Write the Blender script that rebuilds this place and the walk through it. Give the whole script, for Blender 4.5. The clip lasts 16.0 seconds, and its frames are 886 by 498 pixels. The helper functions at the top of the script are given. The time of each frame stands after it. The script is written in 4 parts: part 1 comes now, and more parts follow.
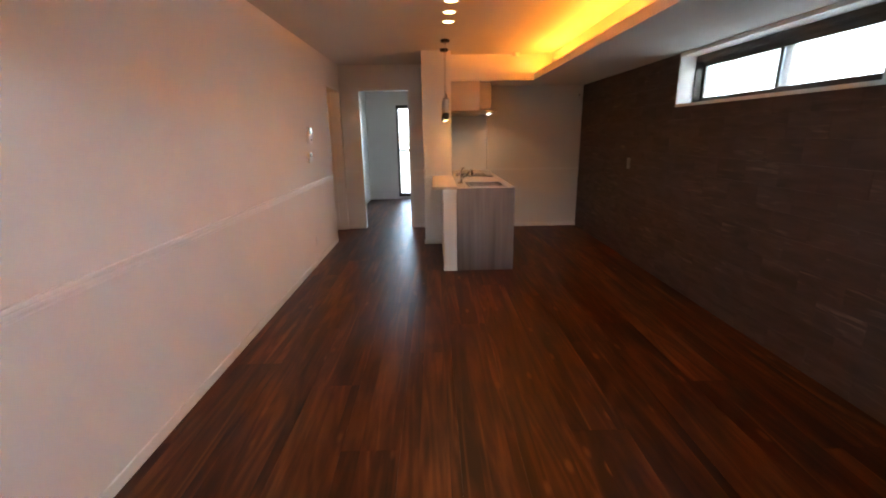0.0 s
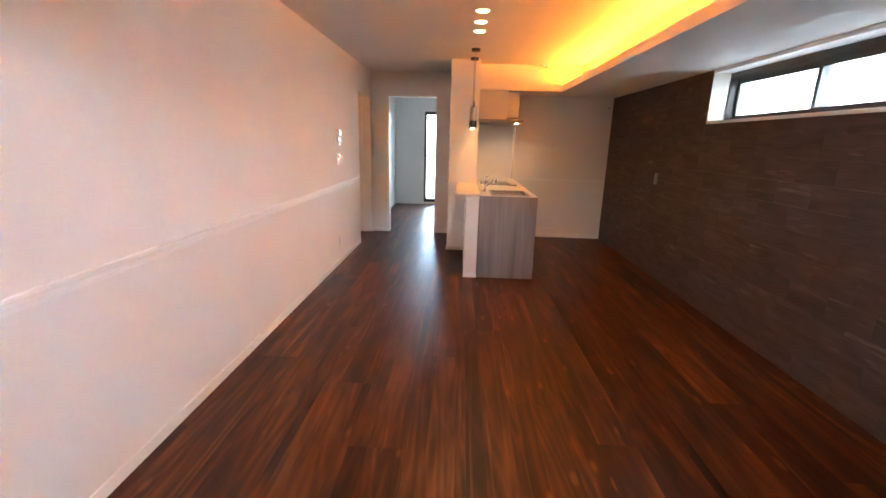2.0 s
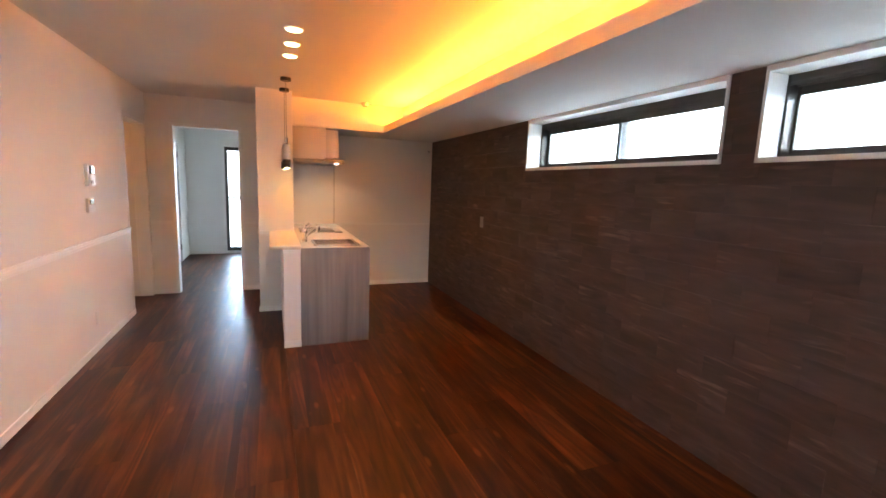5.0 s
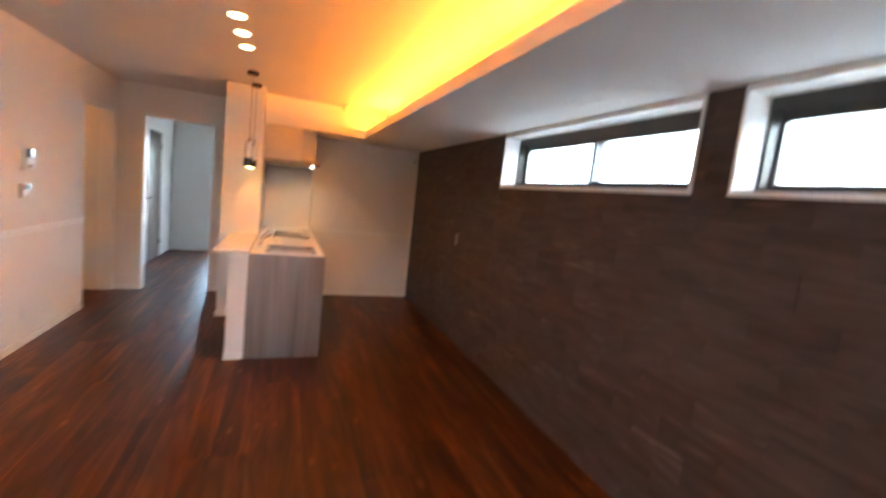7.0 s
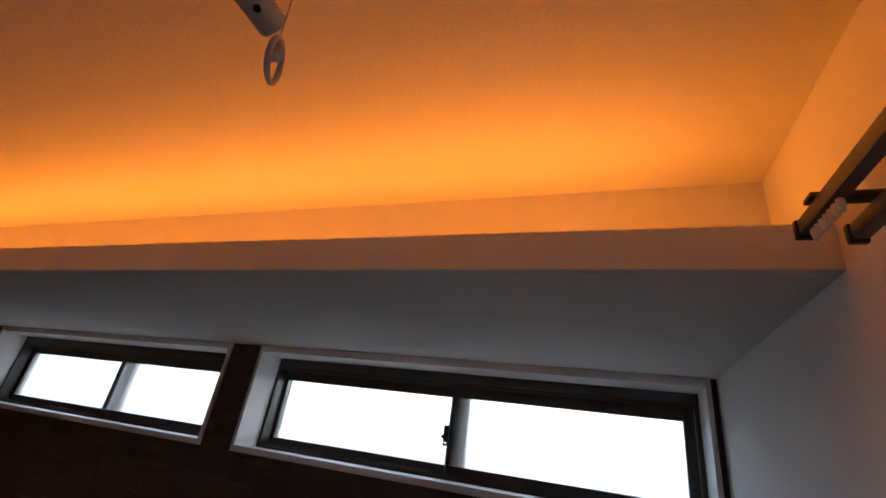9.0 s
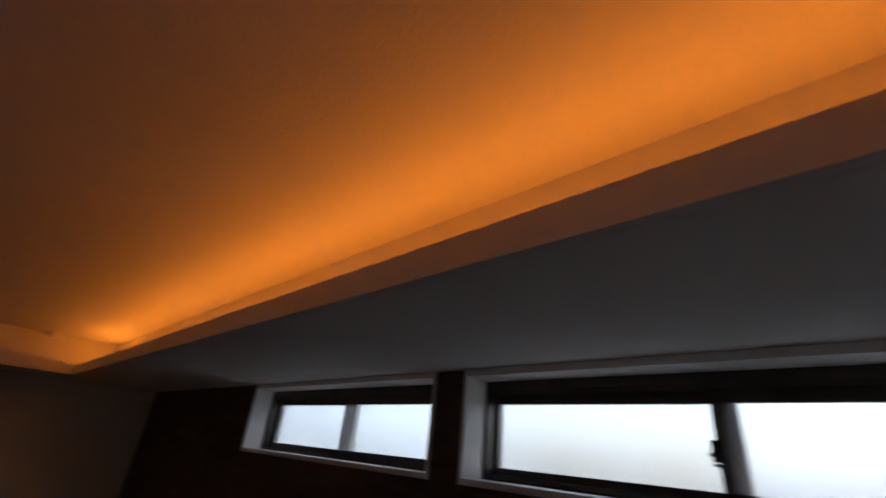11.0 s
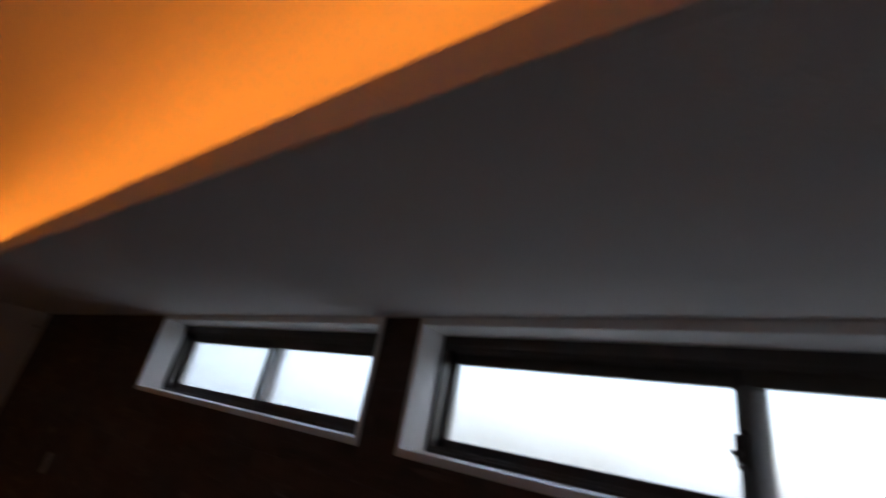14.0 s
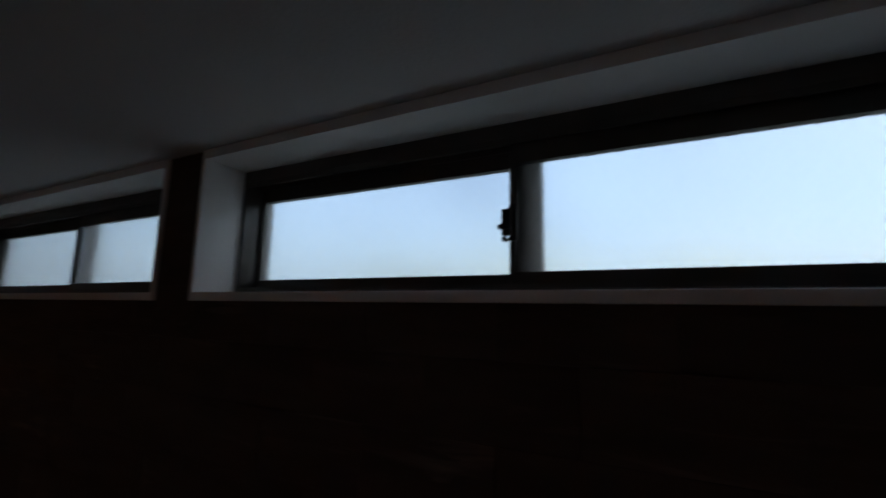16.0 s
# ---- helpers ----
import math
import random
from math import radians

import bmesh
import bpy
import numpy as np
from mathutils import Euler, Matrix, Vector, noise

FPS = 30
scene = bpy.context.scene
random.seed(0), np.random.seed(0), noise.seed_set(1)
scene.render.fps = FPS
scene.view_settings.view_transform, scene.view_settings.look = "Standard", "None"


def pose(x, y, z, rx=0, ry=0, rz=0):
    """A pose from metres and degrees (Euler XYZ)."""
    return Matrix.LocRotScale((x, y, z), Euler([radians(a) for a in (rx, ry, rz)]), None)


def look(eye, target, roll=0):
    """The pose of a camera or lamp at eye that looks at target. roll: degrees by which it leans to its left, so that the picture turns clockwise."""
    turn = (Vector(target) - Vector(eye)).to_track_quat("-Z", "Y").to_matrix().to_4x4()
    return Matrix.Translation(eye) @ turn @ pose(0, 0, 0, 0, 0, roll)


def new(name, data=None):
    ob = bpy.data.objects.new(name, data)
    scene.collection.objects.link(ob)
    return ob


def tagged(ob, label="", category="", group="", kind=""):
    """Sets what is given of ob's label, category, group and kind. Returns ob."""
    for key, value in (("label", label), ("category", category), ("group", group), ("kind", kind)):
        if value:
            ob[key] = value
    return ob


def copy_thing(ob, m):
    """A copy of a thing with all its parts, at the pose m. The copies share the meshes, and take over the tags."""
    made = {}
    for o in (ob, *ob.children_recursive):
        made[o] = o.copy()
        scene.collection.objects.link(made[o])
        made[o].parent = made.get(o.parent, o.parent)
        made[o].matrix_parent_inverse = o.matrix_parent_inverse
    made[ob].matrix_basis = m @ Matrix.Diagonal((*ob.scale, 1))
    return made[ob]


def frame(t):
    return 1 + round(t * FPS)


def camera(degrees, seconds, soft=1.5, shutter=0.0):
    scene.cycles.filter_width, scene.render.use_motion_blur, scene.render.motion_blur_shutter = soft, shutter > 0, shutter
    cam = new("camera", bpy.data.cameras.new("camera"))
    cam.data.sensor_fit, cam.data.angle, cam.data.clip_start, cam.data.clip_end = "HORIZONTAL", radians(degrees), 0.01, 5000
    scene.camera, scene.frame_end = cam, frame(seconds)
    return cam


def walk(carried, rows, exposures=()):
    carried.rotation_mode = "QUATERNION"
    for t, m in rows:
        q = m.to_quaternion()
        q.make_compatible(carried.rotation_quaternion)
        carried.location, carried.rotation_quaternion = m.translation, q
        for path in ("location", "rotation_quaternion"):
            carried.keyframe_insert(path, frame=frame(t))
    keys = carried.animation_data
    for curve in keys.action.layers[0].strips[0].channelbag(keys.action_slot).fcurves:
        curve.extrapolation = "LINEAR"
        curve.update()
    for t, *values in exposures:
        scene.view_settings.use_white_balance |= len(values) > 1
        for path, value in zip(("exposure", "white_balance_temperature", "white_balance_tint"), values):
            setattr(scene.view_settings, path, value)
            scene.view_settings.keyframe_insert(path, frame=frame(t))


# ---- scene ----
cam = camera(91.7, 16.0, soft=1.6, shutter=0.5)
PATH = [
    (0, (1.355, 0.013, 1.425), (1.388, 1.944, 0.906), -0.9),
    (0.5, (1.362, -0.002, 1.426), (1.291, 1.938, 0.948), -0.1),
    (1, (1.35, -0.009, 1.425), (1.285, 1.935, 0.959), 0.1),
    (1.5, (1.38, -0.012, 1.435), (1.268, 1.932, 0.976), 0.4),
    (2, (1.381, -0.019, 1.419), (1.31, 1.919, 0.931), 1.5),
    (2.5, (1.385, -0.027, 1.416), (1.282, 1.914, 0.947), -0.1),
    (3, (1.371, -0.042, 1.411), (1.249, 1.904, 0.964), 0.0),
    (3.5, (1.378, -0.014, 1.411), (1.249, 1.939, 1.0), -1.3),
    (4, (1.373, 0.193, 1.411), (1.568, 2.175, 1.231), -0.3),
    (4.5, (1.31, 0.528, 1.443), (1.909, 2.419, 1.186), 0.8),
    (4.7, (1.313, 0.559, 1.45), (2.057, 2.395, 1.172), 2.0),
    (6.8, (1.849, 0.711, 1.455), (2.473, 2.583, 1.125), 5.0),
    (7, (1.82, 0.715, 1.484), (2.524, 2.573, 1.249), 6.4),
    (7.4, (1.817, 0.666, 1.574), (2.902, 2.323, 1.852), 11.1),
    (7.5, (1.832, 0.651, 1.607), (3.026, 2.205, 2.005), 11.8),
    (7.7, (1.91, 0.652, 1.621), (3.346, 1.93, 2.174), 13.0),
    (8, (1.892, 0.587, 1.732), (3.553, 1.465, 2.418), 11.5),
    (8.1, (1.903, 0.557, 1.720), (3.585, 1.351, 2.454), 11.6),
    (8.2, (1.907, 0.54, 1.745), (3.613, 1.268, 2.493), 10.6),
    (10.3, (1.943, 0.507, 1.756), (3.569, 1.268, 2.636), 4.7),
    (10.5, (1.952, 0.535, 1.756), (3.551, 1.375, 2.616), 4.5),
    (11, (2.057, 0.719, 1.722), (3.323, 2.005, 2.583), 5.7),
    (11.5, (2.167, 0.879, 1.734), (3.136, 2.413, 2.577), 8.1),
    (12, (2.181, 1.057, 1.741), (3.006, 2.677, 2.575), 8.0),
    (12.5, (2.204, 1.128, 1.715), (2.992, 2.803, 2.472), 7.2),
    (13, (2.259, 1.145, 1.703), (3.118, 2.804, 2.418), 7.4),
    (13.5, (2.282, 1.128, 1.709), (3.289, 2.658, 2.512), 11.2),
    (13.6, (2.295, 1.104, 1.734), (3.372, 2.562, 2.579), 12.4),
    (14, (2.376, 1.047, 1.726), (3.824, 2.199, 2.486), 10.9),
    (14.5, (2.557, 0.905, 1.66), (4.317, 1.652, 2.247), 4.9),
    (15, (2.772, 0.755, 1.617), (4.567, 1.483, 2.114), 4.2),
    (15.5, (2.793, 0.734, 1.617), (4.644, 1.394, 1.99), 2.1),
    (16, (2.769, 0.791, 1.6), (4.527, 1.698, 1.897), 1.2),
]
EXPOSURES = [(0.0, 4.65, 6900, 5), (0.5, 5.22, 6600, 4), (1.0, 5.5, 6500, 4), (7.2, 5.53, 6500, 4), (7.6, 5.1, 6500, 5), (8.0, 3.92, 6600, 10), (8.3, 3.62, 6650, 11), (10.2, 1.85, 6800, 13), (12.5, 1.92, 6800, 13), (13.6, 2.36, 6700, 13), (14.2, 2.15, 6550, 12), (14.6, 1.75, 6450, 11), (15.0, 1.28, 6350, 9), (15.5, 1.0, 6350, 7), (16.0, 0.92, 6350, 4)]
walk(cam, [(t, look(eye, target, roll)) for t, eye, target, roll in PATH], EXPOSURES)

# ---- world, sun and lamps ----
SUN_UP, SUN_TURN = radians(56), radians(135)
world = bpy.data.worlds.new("sky")
scene.world = world
world.use_nodes = True
sky = world.node_tree.nodes.new("ShaderNodeTexSky")
sky.sky_type, sky.sun_disc = "NISHITA", False
sky.sun_elevation, sky.sun_rotation = SUN_UP, SUN_TURN
sky.air_density, sky.dust_density, sky.ozone_density = 1.0, 3.0, 1.0
background = world.node_tree.nodes["Background"]
clouds, cover, veil = (world.node_tree.nodes.new("ShaderNode" + k) for k in ("TexNoise", "MapRange", "Mix"))
clouds.inputs["Scale"].default_value, clouds.inputs["Detail"].default_value = 5.0, 5
cover.inputs["From Min"].default_value, cover.inputs["From Max"].default_value = 0.35, 0.70
cover.inputs["To Max"].default_value = 0.8
veil.data_type, veil.inputs["B"].default_value = "RGBA", (4.2, 5.35, 7.2, 1)
world.node_tree.links.new(clouds.outputs["Fac"], cover.inputs["Value"])
world.node_tree.links.new(cover.outputs[0], veil.inputs["Factor"])
world.node_tree.links.new(sky.outputs[0], veil.inputs["A"])
world.node_tree.links.new(veil.outputs["Result"], background.inputs[0])
background.inputs[1].default_value = 0.150


def lamp(name, kind, place, target, watts, colour, **more):
    data = bpy.data.lights.new(name, kind)
    data.energy, data.color = watts, colour
    for key, value in more.items():
        if key == "shape":
            data.shape = value
        elif key == "size":
            data.size = value
        elif key == "size_y":
            data.size_y = value
        elif key == "angle":
            data.angle = value
        elif key == "spot_size":
            data.spot_size = value
        elif key == "spot_blend":
            data.spot_blend = value
        elif key == "soft":
            data.shadow_soft_size = value
    ob = new(name, data)
    ob.matrix_world = look(place, target)
    return ob


WARM = (1.0, 0.268, 0.026)
lamp("sun", "SUN", (12, -8, 25), (0, 4, 0), 1.0, (1.0, 0.95, 0.88), angle=radians(10))
# daylight by the tall window of the far room
lamp("far_room_daylight", "AREA", (1.18, 10.03, 1.1), (1.18, 8.0, 1.1), 0.20, (0.9, 0.96, 1.0), shape="RECTANGLE", size=1.6, size_y=2.1)
# warm strip in the cove: turned so that its long side runs along the room
strip = bpy.data.lights.new("cove_strip", "AREA")
strip.shape, strip.size, strip.size_y, strip.energy, strip.color = "RECTANGLE", 0.03, 5.5, 2.15, WARM
strip_ob = new("cove_strip", strip)
strip_ob.matrix_world = pose(2.785, 3.06, 2.143, 180, 0, 0) @ pose(0, 0, 0, 0, 42, 0)

end_strip = bpy.data.lights.new("cove_strip_end", "AREA")
end_strip.shape, end_strip.size, end_strip.size_y, end_strip.energy, end_strip.color = "RECTANGLE", 0.03, 0.50, 0.13, WARM
new("cove_strip_end", end_strip).matrix_world = pose(2.785, 5.20, 2.148, 180, 0, 0) @ pose(0, 0, 0, 0, 20, 0)

# ---- materials ----


def material(name, dark, light, rough=0.6, scale=3.0, stretch=(1, 1, 1), fine=180.0, bump=0.1, metal=0.0, spec=0.5, contrast=(0.3, 0.7), rough_var=0.06, coat=0.0):
    """Two tones mixed by a coarse noise, with fine relief and a little wear in the gloss."""
    m = bpy.data.materials.new(name)
    m.use_nodes = True
    n, l = m.node_tree.nodes, m.node_tree.links
    p = n["Principled BSDF"]
    at = n.new("ShaderNodeTexCoord")
    turn = n.new("ShaderNodeMapping")
    turn.inputs["Scale"].default_value = stretch
    l.new(at.outputs["Object"], turn.inputs["Vector"])
    big = n.new("ShaderNodeTexNoise")
    big.inputs["Scale"].default_value, big.inputs["Detail"].default_value = scale, 6
    l.new(turn.outputs[0], big.inputs["Vector"])
    ramp = n.new("ShaderNodeValToRGB")
    ramp.color_ramp.elements[0].position, ramp.color_ramp.elements[1].position = contrast
    ramp.color_ramp.elements[0].color, ramp.color_ramp.elements[1].color = (*dark, 1), (*light, 1)
    l.new(big.outputs["Fac"], ramp.inputs[0])
    l.new(ramp.outputs[0], p.inputs["Base Color"])
    small = n.new("ShaderNodeTexNoise")
    small.inputs["Scale"].default_value, small.inputs["Detail"].default_value = fine, 3
    l.new(turn.outputs[0], small.inputs["Vector"])
    rise = n.new("ShaderNodeBump")
    rise.inputs["Strength"].default_value, rise.inputs["Distance"].default_value = bump, 0.002
    l.new(small.outputs["Fac"], rise.inputs["Height"])
    l.new(rise.outputs[0], p.inputs["Normal"])
    gloss = n.new("ShaderNodeMapRange")
    gloss.inputs["To Min"].default_value, gloss.inputs["To Max"].default_value = rough - rough_var, rough + rough_var
    l.new(big.outputs["Fac"], gloss.inputs["Value"])
    l.new(gloss.outputs[0], p.inputs["Roughness"])
    p.inputs["Metallic"].default_value = metal
    p.inputs["Specular IOR Level"].default_value = spec
    p.inputs["Coat Weight"].default_value = coat
    return m


def glowing(name, colour, strength):
    m = bpy.data.materials.new(name)
    m.use_nodes = True
    p = m.node_tree.nodes["Principled BSDF"]
    p.inputs["Base Color"].default_value = (0.8, 0.8, 0.8, 1)
    p.inputs["Emission Color"].default_value = (*colour, 1)
    p.inputs["Emission Strength"].default_value = strength
    return m


def glass(name, rough, tint=(1, 1, 1), bump=0.0, scale=200.0):
    m = bpy.data.materials.new(name)
    m.use_nodes = True
    n, l = m.node_tree.nodes, m.node_tree.links
    p = n["Principled BSDF"]
    p.inputs["Base Color"].default_value = (*tint, 1)
    p.inputs["Transmission Weight"].default_value = 1.0
    p.inputs["Roughness"].default_value = rough
    p.inputs["IOR"].default_value = 1.45
    if bump:
        at = n.new("ShaderNodeTexCoord")
        cells = n.new("ShaderNodeTexNoise")
        cells.inputs["Scale"].default_value, cells.inputs["Detail"].default_value = scale, 2
        l.new(at.outputs["Object"], cells.inputs["Vector"])
        rise = n.new("ShaderNodeBump")
        rise.inputs["Strength"].default_value, rise.inputs["Distance"].default_value = bump, 0.003
        l.new(cells.outputs["Fac"], rise.inputs["Height"])
        l.new(rise.outputs[0], p.inputs["Normal"])
    return m


def frosted(m, share, tint):
    """Textured glass: a share of the light that meets the pane is spread to all sides."""
    n, l = m.node_tree.nodes, m.node_tree.links
    spread, mix = n.new("ShaderNodeBsdfTranslucent"), n.new("ShaderNodeMixShader")
    spread.inputs["Color"].default_value = (*tint, 1)
    mix.inputs[0].default_value = share
    l.new(n["Principled BSDF"].outputs[0], mix.inputs[1])
    l.new(spread.outputs[0], mix.inputs[2])
    l.new(mix.outputs[0], n["Material Output"].inputs[0])
    return m


def wood_floor():
    m = bpy.data.materials.new("walnut_floorboards")
    m.use_nodes = True
    n, l = m.node_tree.nodes, m.node_tree.links
    p = n["Principled BSDF"]
    at, info = n.new("ShaderNodeTexCoord"), n.new("ShaderNodeObjectInfo")
    shift = n.new("ShaderNodeVectorMath")
    shift.operation = "MULTIPLY_ADD"
    shift.inputs[1].default_value = (1, 1, 1)
    spread = n.new("ShaderNodeCombineXYZ")
    split = n.new("ShaderNodeSeparateXYZ")
    l.new(at.outputs["Object"], split.inputs[0])
    strip_of = n.new("ShaderNodeMath")
    strip_of.operation = "MULTIPLY_ADD"
    strip_of.inputs[1].default_value, strip_of.inputs[2].default_value = 1 / 0.139, 0.35
    l.new(split.outputs["X"], strip_of.inputs[0])
    whole = n.new("ShaderNodeMath")
    whole.operation = "FLOOR"
    l.new(strip_of.outputs[0], whole.inputs[0])
    seed = n.new("ShaderNodeMath")
    seed.operation = "MULTIPLY_ADD"
    seed.inputs[1].default_value = 91.7
    l.new(info.outputs["Random"], seed.inputs[0])
    l.new(whole.outputs[0], seed.inputs[2])
    white = n.new("ShaderNodeTexWhiteNoise")
    white.noise_dimensions = "1D"
    l.new(seed.outputs[0], white.inputs["W"])
    times = n.new("ShaderNodeMath")
    times.operation = "MULTIPLY"
    times.inputs[1].default_value = 73.0
    l.new(white.outputs["Value"], times.inputs[0])
    l.new(times.outputs[0], spread.inputs[0])
    l.new(times.outputs[0], spread.inputs[1])
    l.new(at.outputs["Object"], shift.inputs[0])
    l.new(spread.outputs[0], shift.inputs[2])

    def noise_at(stretch, scale, detail, distort=0.0):
        turn = n.new("ShaderNodeMapping")
        turn.inputs["Scale"].default_value = stretch
        l.new(shift.outputs[0], turn.inputs["Vector"])
        tex = n.new("ShaderNodeTexNoise")
        tex.inputs["Scale"].default_value, tex.inputs["Detail"].default_value, tex.inputs["Distortion"].default_value = scale, detail, distort
        l.new(turn.outputs[0], tex.inputs["Vector"])
        return tex.outputs["Fac"]

    rings_at = noise_at((5.0, 0.5, 1), 1.0, 2, 0.3)
    grain = noise_at((11, 0.7, 1), 2.0, 5, 0.6)
    streak = noise_at((5.0, 0.6, 1), 1.0, 3, 0.9)
    sapwood = noise_at((15, 0.5, 1), 1.0, 2, 0.5)
    blotch = noise_at((3.6, 1.1, 1), 1.4, 4, 0.8)
    pores = noise_at((150, 4, 1), 3.0, 2)
    # cathedral figure: the level lines of a stretched noise
    waves = n.new("ShaderNodeMath")
    waves.operation = "MULTIPLY"
    waves.inputs[1].default_value = 62.0
    l.new(rings_at, waves.inputs[0])
    sine = n.new("ShaderNodeMath")
    sine.operation = "SINE"
    l.new(waves.outputs[0], sine.inputs[0])
    figure = n.new("ShaderNodeMapRange")
    figure.inputs["From Min"].default_value = -1.0
    l.new(sine.outputs[0], figure.inputs["Value"])

    def weighed(source, weight, rest=None):
        sum_ = n.new("ShaderNodeMath")
        sum_.operation = "MULTIPLY_ADD"
        sum_.inputs[1].default_value, sum_.inputs[2].default_value = weight, 0.0
        l.new(source, sum_.inputs[0])
        if rest is not None:
            l.new(rest, sum_.inputs[2])
        return sum_.outputs[0]

    mixed = weighed(grain, 0.18, weighed(streak, 0.62, weighed(figure.outputs[0], 0.07, weighed(pores, 0.12))))
    toned = weighed(white.outputs["Value"], 0.055, mixed)
    ramp = n.new("ShaderNodeValToRGB")
    e = ramp.color_ramp.elements
    e[0].position, e[0].color = 0.40, (0.029, 0.0080, 0.0031, 1)
    e[1].position, e[1].color = 0.67, (0.185, 0.055, 0.0135, 1)
    mid = e.new(0.54)
    mid.color = (0.082, 0.0222, 0.0058, 1)
    l.new(toned, ramp.inputs[0])
    shade = n.new("ShaderNodeMix")
    shade.data_type, shade.blend_type = "RGBA", "MULTIPLY"
    shade.inputs["Factor"].default_value = 0.75
    stain = n.new("ShaderNodeValToRGB")
    stain.color_ramp.elements[0].position, stain.color_ramp.elements[0].color = 0.34, (0.40, 0.36, 0.36, 1)
    stain.color_ramp.elements[1].position, stain.color_ramp.elements[1].color = 0.60, (1, 1, 1, 1)
    l.new(blotch, stain.inputs[0])
    # pale sapwood, in long thin tongues
    tongue, pale = n.new("ShaderNodeMapRange"), n.new("ShaderNodeMix")
    tongue.interpolation_type = "SMOOTHSTEP"
    tongue.inputs["From Min"].default_value, tongue.inputs["From Max"].default_value = 0.62, 0.75
    tongue.inputs["To Max"].default_value = 0.55
    l.new(sapwood, tongue.inputs["Value"])
    # small knots, pale at the rim
    turn, cells, knot, both = (n.new("ShaderNode" + k) for k in ("Mapping", "TexVoronoi", "MapRange", "Math"))
    turn.inputs["Scale"].default_value = (7.0, 2.6, 0.0)
    cells.inputs["Scale"].default_value = 1.0
    knot.interpolation_type = "SMOOTHSTEP"
    for socket_name, value in (("From Min", 0.05), ("From Max", 0.16), ("To Min", 0.55), ("To Max", 0.0)):
        knot.inputs[socket_name].default_value = value
    l.new(shift.outputs[0], turn.inputs["Vector"])
    l.new(turn.outputs[0], cells.inputs["Vector"])
    l.new(cells.outputs["Distance"], knot.inputs["Value"])
    both.operation = "MAXIMUM"
    l.new(knot.outputs[0], both.inputs[0])
    l.new(tongue.outputs[0], both.inputs[1])
    pale.data_type = "RGBA"
    pale.inputs["B"].default_value = (0.27, 0.098, 0.030, 1)
    l.new(both.outputs[0], pale.inputs["Factor"])
    l.new(ramp.outputs[0], pale.inputs["A"])
    l.new(pale.outputs["Result"], shade.inputs["A"])
    l.new(stain.outputs[0], shade.inputs["B"])
    l.new(shade.outputs["Result"], p.inputs["Base Color"])
    rise = n.new("ShaderNodeBump")
    rise.inputs["Strength"].default_value, rise.inputs["Distance"].default_value = 0.12, 0.001
    l.new(pores, rise.inputs["Height"])
    l.new(rise.outputs[0], p.inputs["Normal"])
    gloss = n.new("ShaderNodeMapRange")
    gloss.inputs["To Min"].default_value, gloss.inputs["To Max"].default_value = 0.33, 0.47
    l.new(grain, gloss.inputs["Value"])
    l.new(gloss.outputs[0], p.inputs["Roughness"])
    p.inputs["Specular IOR Level"].default_value = 0.24
    return m


